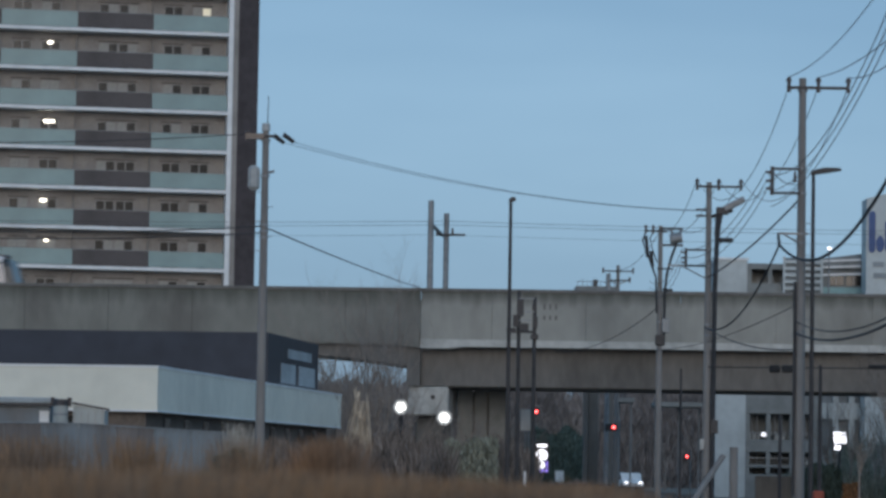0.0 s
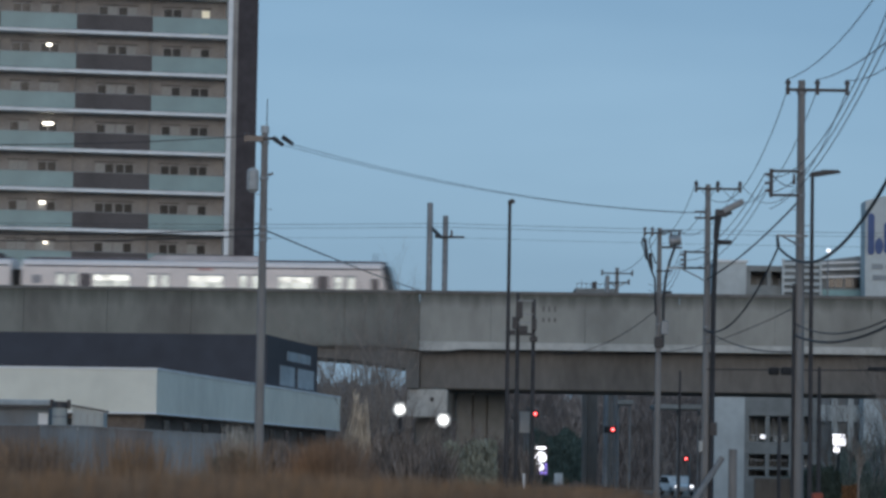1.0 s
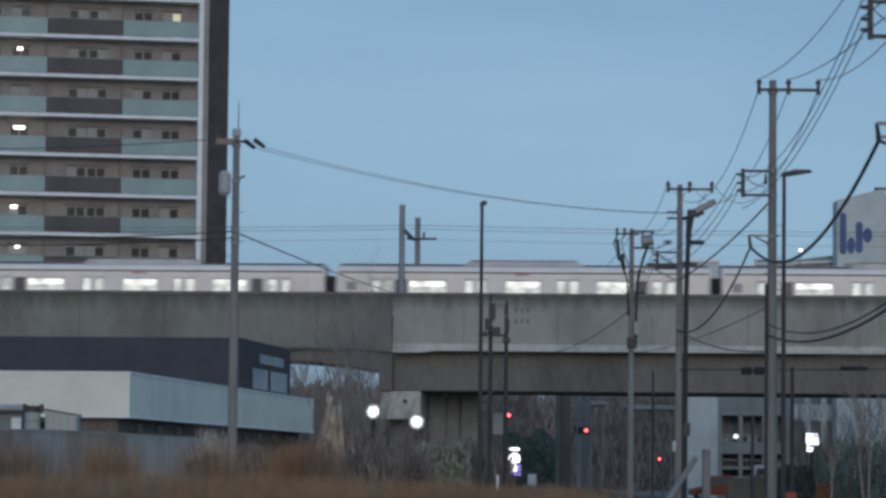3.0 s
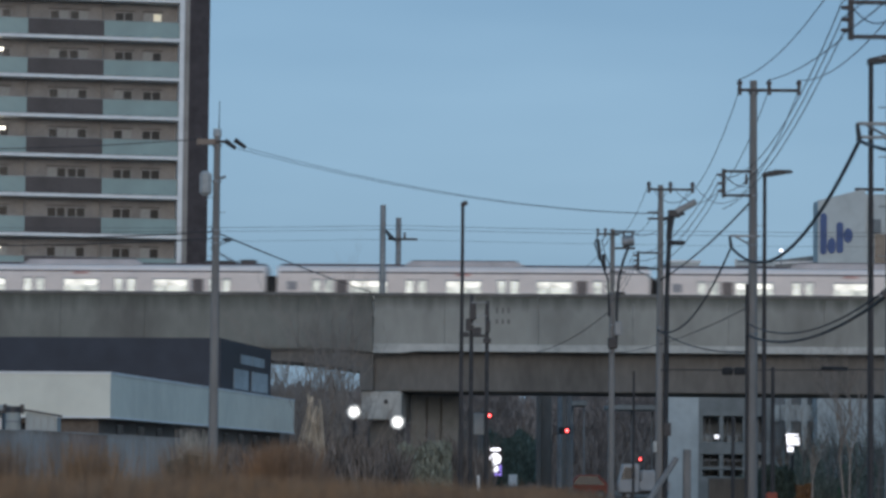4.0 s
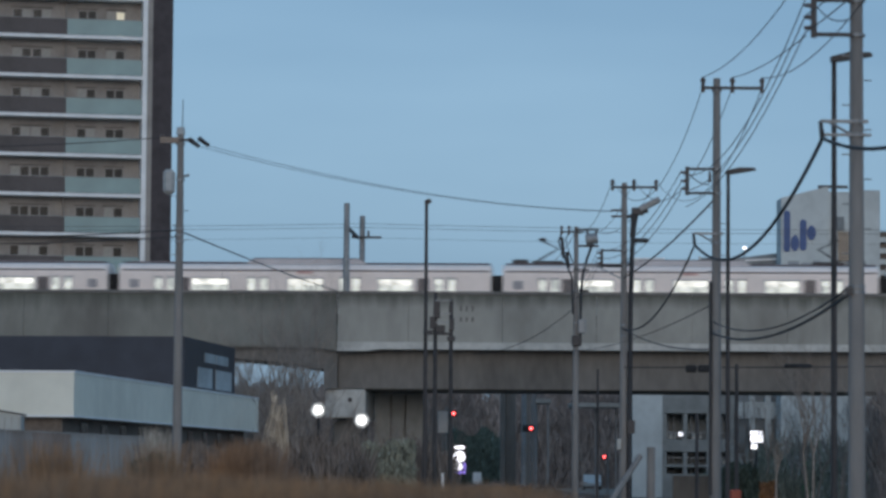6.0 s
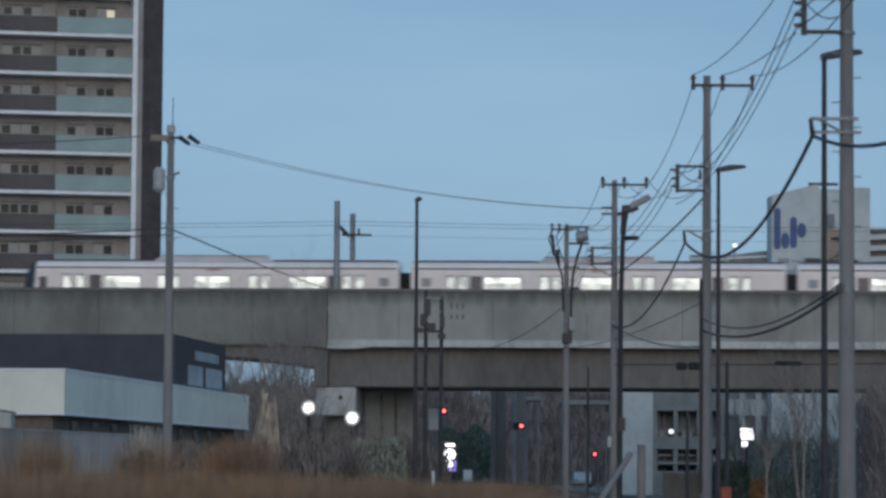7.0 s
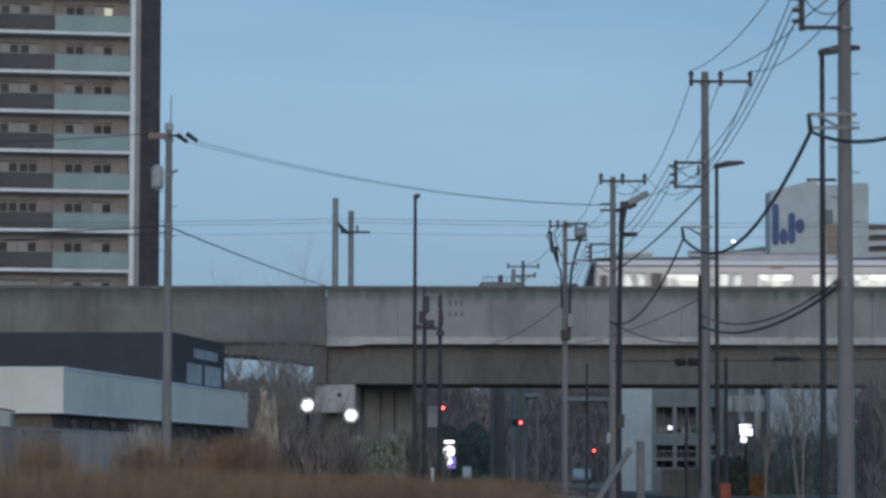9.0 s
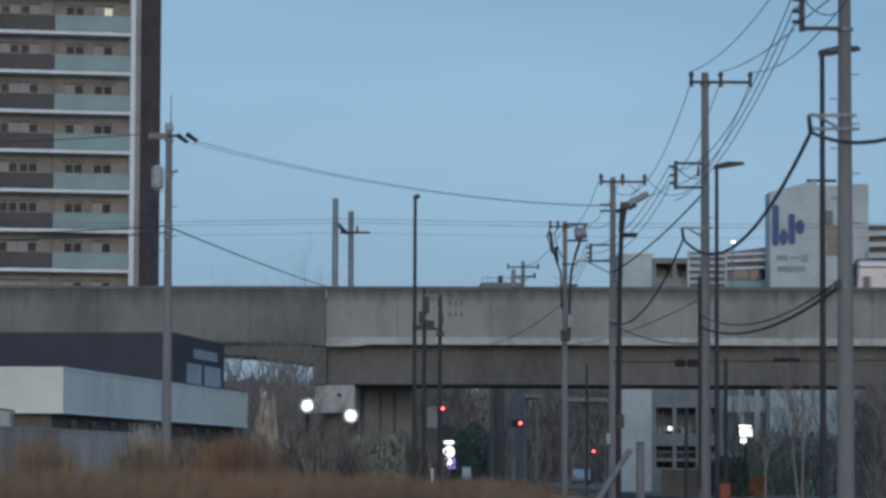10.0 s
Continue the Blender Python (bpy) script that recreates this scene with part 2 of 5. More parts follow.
# ---- builders ----
def part(name, bm, material, parent=None, label="", smooth=False):
    """Links a bmesh as one mesh object, under a thing or a part."""
    bm.normal_update()
    me = bpy.data.meshes.new(name)
    bm.to_mesh(me)
    bm.free()
    me.materials.append(M[material])
    if smooth:
        for p in me.polygons:
            p.use_smooth = True
    ob = new(name, me)
    ob.parent = parent
    if label:
        ob["label"] = label
    return ob


def thing(name, m, label, category, group="", kind=""):
    ob = tagged(new(name), label, category, group, kind)
    ob.matrix_world = m
    return ob


def alone(name, bm, material, label, category, m=None, group="", kind="", smooth=False):
    """A thing that is one mesh."""
    ob = tagged(part(name, bm, material, smooth=smooth), label, category, group, kind)
    if m is not None:
        ob.matrix_world = m
    return ob


def box(bm, x0, x1, y0, y1, z0, z1, bevel=0.0):
    vs = [bm.verts.new((x, y, z)) for z in (z0, z1) for y in (y0, y1) for x in (x0, x1)]
    fs = [bm.faces.new([vs[i] for i in f]) for f in ((0, 2, 3, 1), (4, 5, 7, 6), (0, 1, 5, 4), (2, 6, 7, 3), (0, 4, 6, 2), (1, 3, 7, 5))]
    if bevel:
        bmesh.ops.bevel(bm, geom=list({e for f in fs for e in f.edges}), offset=bevel, segments=1, affect="EDGES")
    return bm


def boxed(x0, x1, y0, y1, z0, z1, bevel=0.0):
    return box(bmesh.new(), x0, x1, y0, y1, z0, z1, bevel)


def rod(bm, p, q, r0, r1=None, seg=8, caps=True):
    """A tapered round bar from p to q."""
    p, q = Vector(p), Vector(q)
    r1 = r0 if r1 is None else r1
    d = (q - p).normalized()
    u = d.orthogonal().normalized()
    v = d.cross(u)
    rings = []
    for c, r in ((p, r0), (q, r1)):
        rings.append([bm.verts.new(c + r * (math.cos(2 * math.pi * i / seg) * u + math.sin(2 * math.pi * i / seg) * v)) for i in range(seg)])
    for i in range(seg):
        bm.faces.new((rings[0][i], rings[0][(i + 1) % seg], rings[1][(i + 1) % seg], rings[1][i]))
    if caps:
        bm.faces.new(rings[0][::-1])
        bm.faces.new(rings[1])
    return bm


def rodded(p, q, r0, r1=None, seg=8):
    return rod(bmesh.new(), p, q, r0, r1, seg)


def tube(bm, pts, r, seg=5):
    """A round cable through a row of points."""
    pts = [Vector(p) for p in pts]
    rings = []
    for i, p in enumerate(pts):
        d = (pts[min(i + 1, len(pts) - 1)] - pts[max(i - 1, 0)]).normalized()
        u = d.cross(Vector((0, 0, 1)))
        u = u.normalized() if u.length > 1e-4 else Vector((1, 0, 0))
        v = d.cross(u)
        rr = r(i / (len(pts) - 1)) if callable(r) else r
        rings.append([bm.verts.new(p + rr * (math.cos(2 * math.pi * k / seg) * u + math.sin(2 * math.pi * k / seg) * v)) for k in range(seg)])
    for a, b in zip(rings, rings[1:]):
        for k in range(seg):
            bm.faces.new((a[k], a[(k + 1) % seg], b[(k + 1) % seg], b[k]))
    bm.faces.new(rings[0][::-1])
    bm.faces.new(rings[-1])
    return bm


def sag(p, q, drop, n=14):
    """Points of a hanging cable."""
    p, q = Vector(p), Vector(q)
    return [p.lerp(q, i / n) - Vector((0, 0, drop * 4 * (i / n) * (1 - i / n))) for i in range(n + 1)]


def prism(bm, outline, y0, y1):
    """An outline in x and z, pushed from y0 to y1."""
    a = [bm.verts.new((x, y0, z)) for x, z in outline]
    b = [bm.verts.new((x, y1, z)) for x, z in outline]
    n = len(outline)
    bm.faces.new(a)
    bm.faces.new(b[::-1])
    for i in range(n):
        bm.faces.new((a[i], b[i], b[(i + 1) % n], a[(i + 1) % n]))
    bmesh.ops.recalc_face_normals(bm, faces=bm.faces[:])
    return bm


def prisma(outline, y0, y1):
    return prism(bmesh.new(), outline, y0, y1)


# ---- ground, road ----
def ground():
    bm = bmesh.new()
    vs = [bm.verts.new(c) for c in ((-2500, -1200, 0), (2500, -1200, 0), (2500, 4500, 0), (-2500, 4500, 0))]
    bm.faces.new(vs)
    alone("ground", bm, "soil", "dry bare winter soil with sparse brown weeds", "ground", kind="structure")
    bm = boxed(11.2, 17.6, -60, 700, -0.1, 0.02)
    alone("road", bm, "asphalt", "worn dark asphalt road running under the viaduct", "road", kind="structure")
    bm = boxed(10.9, 11.2, -60, 700, -0.1, 0.15, 0.03)
    alone("kerb", bm, "concrete_pale", "grey concrete kerb beside the road", "kerb", kind="structure")
    for i in range(18):
        alone("road_mark", boxed(14.3, 14.45, 20 + 18 * i, 26 + 18 * i, 0.02, 0.026), "white_paint", "faded white dash painted on the asphalt", "road marking", group="road dashes", kind="structure")


ground()

# ---- elevated railway ----
VIA = pose(0, 175, 0, 0, 0, -4)   # along x, away from the camera along y
RAIL, TOP = 8.82, 10.82
TRACK_Y = 3.2


def viaduct():
    v = thing("viaduct", VIA, "stained grey concrete railway viaduct with a solid parapet", "viaduct")
    part("deck", boxed(-260, 260, 0.3, 10.4, 7.9, 8.3), "concrete_dark", v)
    # parapet pieces, cast in lengths with open joints
    edges = [-260, -200, -150, -110, -80, -62, -50, -40, -31, -26.5, -22, -17.6, -13.2, -9.3, -5.2, -1.32]
    for a, b in zip(edges, edges[1:]):
        part("parapet_panel", boxed(a + 0.006, b - 0.006, 0.0, 0.32, 8.1, TOP - 0.09, 0.008), "concrete_old", v)
    right = [-1.28, 2.4, 7.25, 12.1, 17.0, 21.9, 26.8, 31.7, 36.6, 46, 60, 80, 110, 150, 200, 260]
    for a, b in zip(right, right[1:]):
        part("parapet_panel", boxed(a + 0.006, b - 0.006, 0.0, 0.32, 8.26, TOP - 0.09, 0.008), "concrete", v)
    part("coping", boxed(-260, 260, -0.05, 0.4, TOP - 0.09, TOP + 0.09, 0.02), "concrete_dark", v)
    part("far_parapet", boxed(-260, 260, 10.1, 10.4, 8.1, TOP), "concrete", v)
    # ledge under the right-hand spans, deeper beside the joint
    part("ledge", prisma([(-1.28, 8.27), (260, 8.27), (260, 7.9), (0.9, 7.9), (0.25, 7.8), (-1.28, 7.8)], -0.12, 0.5), "concrete_pale", v, "paler concrete drip ledge")
    # underside shade of girder, haunches and piers is put into their colour
    part("girder", boxed(-1.3, 260, 1.0, 9.4, 5.86, 7.9, 0.05), "concrete_dark", v, "shaded box girder")
    # haunched spans on the other side of the joint, with a curved soffit
    for x1 in (-1.32, -41.3, -81.3, -121.3):
        x0 = x1 - 39.9
        soffit = []
        for i in range(25):
            u = i / 24
            soffit.append((x0 + 0.7 + (38.5) * u, 7.6 - 0.72 * (abs(2 * u - 1)) ** 5))
        outline = [(x0, 8.1), (x0, 5.87), (x0 + 0.7, 5.87)] + soffit + [(x1 - 0.7, 5.87), (x1, 5.87), (x1, 8.1)]
        part("haunched_girder", prisma(outline, 0.55, 9.6), "concrete_dark", v)
        part("edge_beam", prisma([(x0, 8.1), (x0, 7.85), (x0 + 2, 8.0), (x1 - 2, 8.0), (x1, 7.85), (x1, 8.1)], 0.03, 0.6), "concrete_old", v)
    for x in (-41.3, -0.9, 34.0, 69.0, -81.3, 104):
        part("pier_cap", boxed(x - 1.05, x + 1.05, 0.9, 9.6, 4.36, 5.84, 0.06), "concrete_pale", v, "pale pier head")
        part("pier_hole", rodded((x + 0.25, 0.86, 5.3), (x + 0.25, 0.95, 5.3), 0.12, None, 10), "lamp_black", v)
        part("pier", boxed(x - 0.75, x + 0.75, 2.4, 8.0, -0.2, 4.36, 0.08), "concrete_dark", v)
    part("ballast", boxed(-260, 260, 0.6, 10.0, 8.3, 8.64), "ballast", v)
    for yc in (TRACK_Y, TRACK_Y + 3.8):
        for s in (-0.53, 0.53):
            part("rail", boxed(-260, 260, yc + s - 0.035, yc + s + 0.035, 8.64, RAIL), "rail", v)
    return v


viaduct_ob = viaduct()


def catenary_mast(x):
    m = thing("catenary_mast", VIA @ pose(x, 0, 0), "pair of grey steel masts with a bracket beside the tracks", "catenary mast", group="catenary masts")
    part("near_post", rodded((0, 0.62, 8.64), (0, 0.62, 15.5), 0.17, 0.15, 12), "steel_grey", m)
    part("far_post", rodded((0.2, 9.4, 8.64), (0.2, 9.4, 15.5), 0.16, 0.15, 12), "steel_grey", m)
    part("bracket", boxed(-0.35, 1.25, 9.14, 9.24, 14.26, 14.38), "steel_dark", m)
    part("near_bracket", boxed(-0.06, 0.06, 0.7, 9.2, 14.22, 14.36), "steel_dark", m)
    for dx in (-0.3, 0.55):
        part("insulator", rodded((dx, 9.19, 14.38), (dx, 9.19, 14.7), 0.07, 0.05, 8), "insulator", m)


for x in (-0.89, -45.9, 44.1):
    catenary_mast(x)

bm = bmesh.new()
for z, y, r in ((15.05, 9.0, 0.011), (14.85, 9.0, 0.011), (13.9, TRACK_Y, 0.007)):
    for x0, x1 in ((-220, -45.6), (-45.6, -0.6), (-0.6, 44.4), (44.4, 220)):
        tube(bm, sag((x0, y, z), (x1, y, z), 0.25, 8), r, 4)
alone("overhead_wire", bm, "cable", "thin dark overhead feeder wires along the railway", "overhead wire", VIA)


# ---- train ----
def loft_x(sections):
    """Skins a row of closed outlines (x, [(y, z)...])."""
    bm = bmesh.new()
    rings = [[bm.verts.new((x + (dx(z) if dx else 0), y, z)) for y, z in o] for x, o, dx in sections]
    n = len(rings[0])
    for a, b in zip(rings, rings[1:]):
        for i in range(n):
            bm.faces.new((a[i], b[i], b[(i + 1) % n], a[(i + 1) % n]))
    bm.faces.new(rings[0])
    bm.faces.new(rings[-1][::-1])
    bmesh.ops.recalc_face_normals(bm, faces=bm.faces[:])
    return bm


BODY = [(-1.32, 1.0), (-1.4, 1.25), (-1.4, 3.05), (-1.36, 3.3), (-1.2, 3.5), (-0.7, 3.62), (0, 3.66),
        (0.7, 3.62), (1.2, 3.5), (1.36, 3.3), (1.4, 3.05), (1.4, 1.25), (1.32, 1.0)]


def train_car(nose, pantos):
    """A 20 m commuter car; nose: it has a driver's cab at +x."""
    kind = "end car, black cab front," if nose else "middle car"
    c = thing("train_car", pose(0, 0, 0), "silver commuter train %s with lit windows" % kind, "train car", group="cars of the train")
    x1 = 9.5 if nose else 9.75
    body = part("body", loft_x([(-9.75, BODY, None), (x1, BODY, (lambda z: -0.2 * (z - 1.0) / 2.6) if nose else None)]), "train_body", c, "brushed silver body")
    if nose:
        lean = lambda z: -0.75 * (z - 1.0) / 2.6
        half = lambda z: -0.2 * (z - 1.0) / 2.6
        small = [(y * 0.96, min(z, 3.56)) for y, z in BODY]
        part("cab_front", loft_x([(9.5, BODY, half), (9.75, small, lean)]), "train_body", c)
        face = [(y * 0.84, 1.2 + (min(z, 3.5) - 1.0) * 0.9) for y, z in BODY]
        part("windscreen", loft_x([(9.73, small, lean), (10.35, face, lean)]), "train_black", c, "black glazed cab front")
        for s in (-1, 1):
            part("cab_window", boxed(8.75, 9.15, s * 1.405 - 0.01, s * 1.405 + 0.01, 2.1, 2.75), "train_shade", c)
            part("antenna", rodded((8.8, 0.4 * s, 3.6), (8.85, 0.4 * s, 4.15), 0.02), "steel_dark", c)
    for s in (-1, 1):
        y = s * 1.4
        lo, hi = (y - 0.012, y + 0.004) if s < 0 else (y - 0.004, y + 0.012)
        part("cantrail_band", boxed(-9.6, x1 - 0.1, y * 0.985 - 0.02, y * 0.985 + 0.02, 3.2, 3.27), "train_stripe", c, "thin dark band")
        part("waist_band", boxed(-9.6, x1 - 0.1, lo, hi, 1.75, 1.95), "train_stripe", c)
        for xd in (-7.35, -2.45, 2.35, 7.35):
            door = part("door", boxed(xd - 0.66, xd + 0.66, lo, hi, 1.15, 3.02, 0.0), "train_body", c)
            for dx in (-0.33, 0.33):
                part("door_frame", boxed(xd + dx - 0.25, xd + dx + 0.25, lo - 0.003, hi + 0.003, 1.9, 2.9), "train_roof", door)
                part("door_window", boxed(xd + dx - 0.2, xd + dx + 0.2, lo - 0.006, hi + 0.006, 1.95, 2.82), "train_glass_dim", door)
        for a, b in ((-5.9, -4.0), (-0.85, 0.95), (3.85, 5.65)):
            part("window_frame", boxed(a - 0.07, b + 0.07, lo - 0.002, hi + 0.002, 1.84, 2.88), "train_unit", c)
            w_ob = part("window", boxed(a, b, lo - 0.004, hi + 0.004, 1.9, 2.8), "train_glass_dim", c, "wide lit window")
            part("cabin_light", boxed(a + 0.05, b - 0.05, lo - 0.007, hi + 0.007, 2.5, 2.76), "train_glass", w_ob, "glare of the cabin lights")
        for xd in (-6.35, 6.2):
            part("dark_window", boxed(xd - 0.3, xd + 0.3, lo - 0.004, hi + 0.004, 1.9, 2.86), "train_shade", c)
        part("destination_plate", boxed(-0.4, 0.4, lo - 0.004, hi + 0.004, 3.08, 3.2), "train_red", c, "small orange-red display")
        part("end_panel", boxed(-9.2, -8.7, lo - 0.004, hi + 0.004, 2.3, 2.75), "train_roof", c)
    part("roof_edge", boxed(-9.6, x1 - 0.1, -0.75, 0.75, 3.6, 3.7), "train_stripe", c, "dark roof edge")
    part("roof_unit_cap", boxed(-2.75, 2.8, -0.8, 0.8, 3.87, 3.93), "train_stripe", c)
    part("roof_unit", prisma([(-3.1, 3.6), (3.15, 3.6), (3.1, 3.7), (2.8, 3.88), (-2.75, 3.88), (-3.05, 3.7)], -0.85, 0.85), "train_unit", c, "long grey air-conditioning housing")
    part("roof_walkway", boxed(-9.3, -3.4, -0.3, 0.3, 3.7, 3.75), "train_roof", c)
    part("underframe", boxed(-9.4, 9.0, -1.1, 1.1, 0.45, 1.02), "steel_dark", c)
    part("gangway", boxed(-10.36, -9.75, -0.95, 0.95, 1.1, 3.05), "rubber", c, "black gangway bellows")
    for xb in (-6.9, 6.9):
        part("bogie", boxed(xb - 1.5, xb + 1.5, -1.0, 1.0, 0.3, 0.6, 0.05), "steel_dark", c)
        for dx in (-1.05, 1.05):
            part("wheelset", rodded((xb + dx, -0.75, 0.43), (xb + dx, 0.75, 0.43), 0.43, None, 16), "rail", c)
    for xp in pantos:
        f = 1 if xp > 0 else -1
        p = part("pantograph", boxed(xp - 0.85, xp + 0.85, -0.6, 0.6, 3.66, 3.86, 0.03), "steel_dark", c, "single-arm pantograph")
        part("lower_arm", rodded((xp + 0.6 * f, 0, 3.86), (xp - 0.55 * f, 0, 4.55), 0.05, 0.04), "steel_dark", p)
        part("upper_arm", rodded((xp - 0.55 * f, 0, 4.55), (xp + 0.5 * f, 0, 4.98), 0.035, 0.03), "steel_dark", p)
        part("arrester_box", boxed(xp + 1.45 * f - 0.42, xp + 1.45 * f + 0.42, -0.5, 0.5, 3.66, 3.93, 0.04), "steel_dark", p)
        part("collector", boxed(xp + 0.3 * f - 0.18, xp + 0.3 * f + 0.18, -0.8, 0.8, 4.97, 5.04), "steel_dark", p)
    return c


head = train_car(True, [])
car2 = train_car(False, [7.25])
car3 = train_car(False, [])
car4 = train_car(False, [7.25, -7.4])
car5 = copy_thing(car3, pose(0, 0, 0))
tail = copy_thing(head, pose(0, 0, 0))
PITCH = 20.11
TRAIN = [(ob, PITCH * (0.5 - i), 180 if ob is tail else 0) for i, ob in enumerate((head, car2, car3, car4, car5, tail))]


def train_place(t):
    """Where the first coupling is along the track: slowing from 20 m/s."""
    return -43.01 + 20.566 * t - 0.3655 * t * t


# ---- apartment tower ----
TOWER = pose(-16.9, 257, 0, 0, 0, 10)
STOREY, FLOOR0, BAY = 3.006, 1.40, 5.74


def mesh_of(bm, material):
    bm.normal_update()
    me = bpy.data.meshes.new("shared")
    bm.to_mesh(me)
    bm.free()
    me.materials.append(M[material])
    return me


def share(name, me, parent, m, label=""):
    ob = new(name, me)
    ob.parent, ob.matrix_basis = parent, m
    if label:
        ob["label"] = label
    return ob


def tower():
    t = thing("apartment_tower", TOWER, "tall beige apartment tower with teal and brown balconies", "apartment building")
    W, N = BAY * 6, 16
    top = FLOOR0 + STOREY * N
    part("wall", boxed(-W, 0, 1.45, 14, 0, top), "tower_wall", t)
    part("end_wall", boxed(0.8, 2.35, 0.2, 14.2, 0, top + 1.0), "tower_dark", t, "dark brown blind end wall")
    part("corner_column", boxed(0.02, 0.38, -0.1, 1.8, 0, top + 0.4), "tower_slab", t, "white corner column")
    part("corner_infill", boxed(0.38, 0.8, 0.15, 14, 0, top + 0.4), "tower_wall", t)
    part("roof", boxed(-W - 0.2, 0.8, 1.4, 14.1, top, top + 0.8), "tower_slab", t)
    slab = mesh_of(boxed(-W, 0.02, -0.08, 1.47, -0.25, 0.0), "tower_slab")
    hood = mesh_of(boxed(-0.78, 0.78, -0.1, 0.0, 2.14, 2.22), "bal_dark")
    post = mesh_of(boxed(-0.03, 0.03, 0.06, 0.12, 0, 1.22), "steel_grey")
    dryer = mesh_of(boxed(-0.35, 0.35, 0.5, 0.85, 0.0, 0.75, 0.03), "frame_pale")
    pan = {k: mesh_of(boxed(-BAY + 0.01, -0.01, 0.0, 0.06, 0.05, 1.22), k) for k in ("bal_teal", "bal_dark")}
    cap = mesh_of(boxed(-BAY, 0, -0.03, 0.09, 1.22, 1.27), "steel_grey")
    fin = mesh_of(boxed(-0.03, 0.03, 0.85, 1.45, 0, STOREY - 0.25), "tower_wall")
    bars = bmesh.new()
    for x0, x1, z0, z1 in ((-0.72, 0.72, 2.02, 2.1), (-0.72, 0.72, 0.0, 0.06), (-0.72, -0.65, 0.06, 2.02), (0.65, 0.72, 0.06, 2.02), (-0.05, 0.05, 0.06, 2.02)):
        box(bars, x0, x1, -0.07, 0.0, z0, z1)
    frame_me = mesh_of(bars, "frame_pale")
    panes = {k: mesh_of(boxed(-0.3, 0.3, -0.035, -0.015, 0.06, 2.02), k) for k in ("pane", "curtain", "pane_lit")}
    rng = random.Random(4)
    lit = {(11, 0, 0): 1}
    for k in range(N):
        z = FLOOR0 + STOREY * k
        share("balcony_slab", slab, t, pose(0, 0, z))
        for b in range(6):
            x = -BAY * b
            share("balcony_panel", pan["bal_teal" if b % 2 == 0 else "bal_dark"], t, pose(x, 0, z))
            share("balcony_rail", cap, t, pose(x, 0, z))
            share("balcony_divider", fin, t, pose(x - BAY, 0, z))
            share("balcony_post", post, t, pose(x - BAY / 2, 0, z))
            if rng.random() < 0.45:
                share("air_conditioner", dryer, t, pose(x - rng.uniform(0.6, 5.0), 0.5, z))
            for j, xc in enumerate((-1.92, -4.1) if b % 2 == 0 else (-1.8, -3.3)):
                w_ob = share("window", frame_me, t, pose(x + xc, 1.43, z))
                share("hood", hood, w_ob, pose(0, 0, 0))
                for s in (-0.35, 0.35):
                    kind = "pane_lit" if lit.get((k, b, j)) and s > 0 else rng.choice(("pane", "pane", "pane", "curtain") if b % 2 == 0 else ("pane", "curtain", "pane", "curtain"))
                    share("pane", panes[kind], w_ob, pose(s, 0, 0))
    for k, x, wide in ((10, -13.45, 0.2), (8, -13.4, 0.42), (6, -13.7, 0.24), (5, -13.4, 0.16), (14, -15.6, 0.2)):
        part("balcony_lamp", boxed(x - wide, x + wide, 1.2, 1.6, FLOOR0 + STOREY * k + 1.86, FLOOR0 + STOREY * k + 2.06, 0.04), "lamp_warm", t, "lit balcony lamp")


tower()


# ---- low hall: white fascia over a recessed ground floor, navy upper storey ----
def hall():
    h = thing("hall", pose(-9.72, 115, 0, 0, 0, -7), "low hall with white fascia cladding and a navy upper storey", "hall")
    part("fascia", boxed(-30, 0, 0, 41, 3.42, 4.86), "hall_white", h, "smooth white fascia band")
    part("fascia_cap", boxed(-30.03, 0.03, -0.03, 41.03, 4.86, 4.93), "tower_slab", h)
    part("fascia_drip", boxed(-30.02, 0.02, -0.02, 41.02, 3.36, 3.42), "tower_slab", h)
    part("ground_floor", boxed(-29, -0.5, 0.5, 40, 0, 3.42), "hall_brick", h, "recessed brown ground floor")
    part("upper_storey", boxed(-29, -0.65, 25.1, 38.2, 4.93, 7.1), "hall_dark", h, "navy clad upper storey")
    for y0, y1, z0, z1 in ((30.0, 33.0, 6.2, 6.6), (33.1, 36.2, 6.2, 6.6), (28.3, 32.0, 5.1, 5.95), (32.9, 37.2, 5.1, 5.95)):
        part("window", boxed(-0.67, -0.63, y0, y1, z0, z1), "shed", h, "pale framed window")
    for i in range(9):
        x = -2.3 - 2.4 * i
        w_ob = part("window", boxed(x - 0.9, x, 0.46, 0.54, 2.5, 3.2), "pane", h)
        for dx in (-0.95, -0.45, 0.0):
            part("mullion", boxed(x + dx, x + dx + 0.06, 0.4, 0.46, 2.45, 3.25), "frame_pale", w_ob)
    for i in range(10):
        y = 3.5 + 3.6 * i
        part("window", boxed(-0.54, -0.46, y, y + 1.0, 2.5, 3.2), "pane", h)


hall()


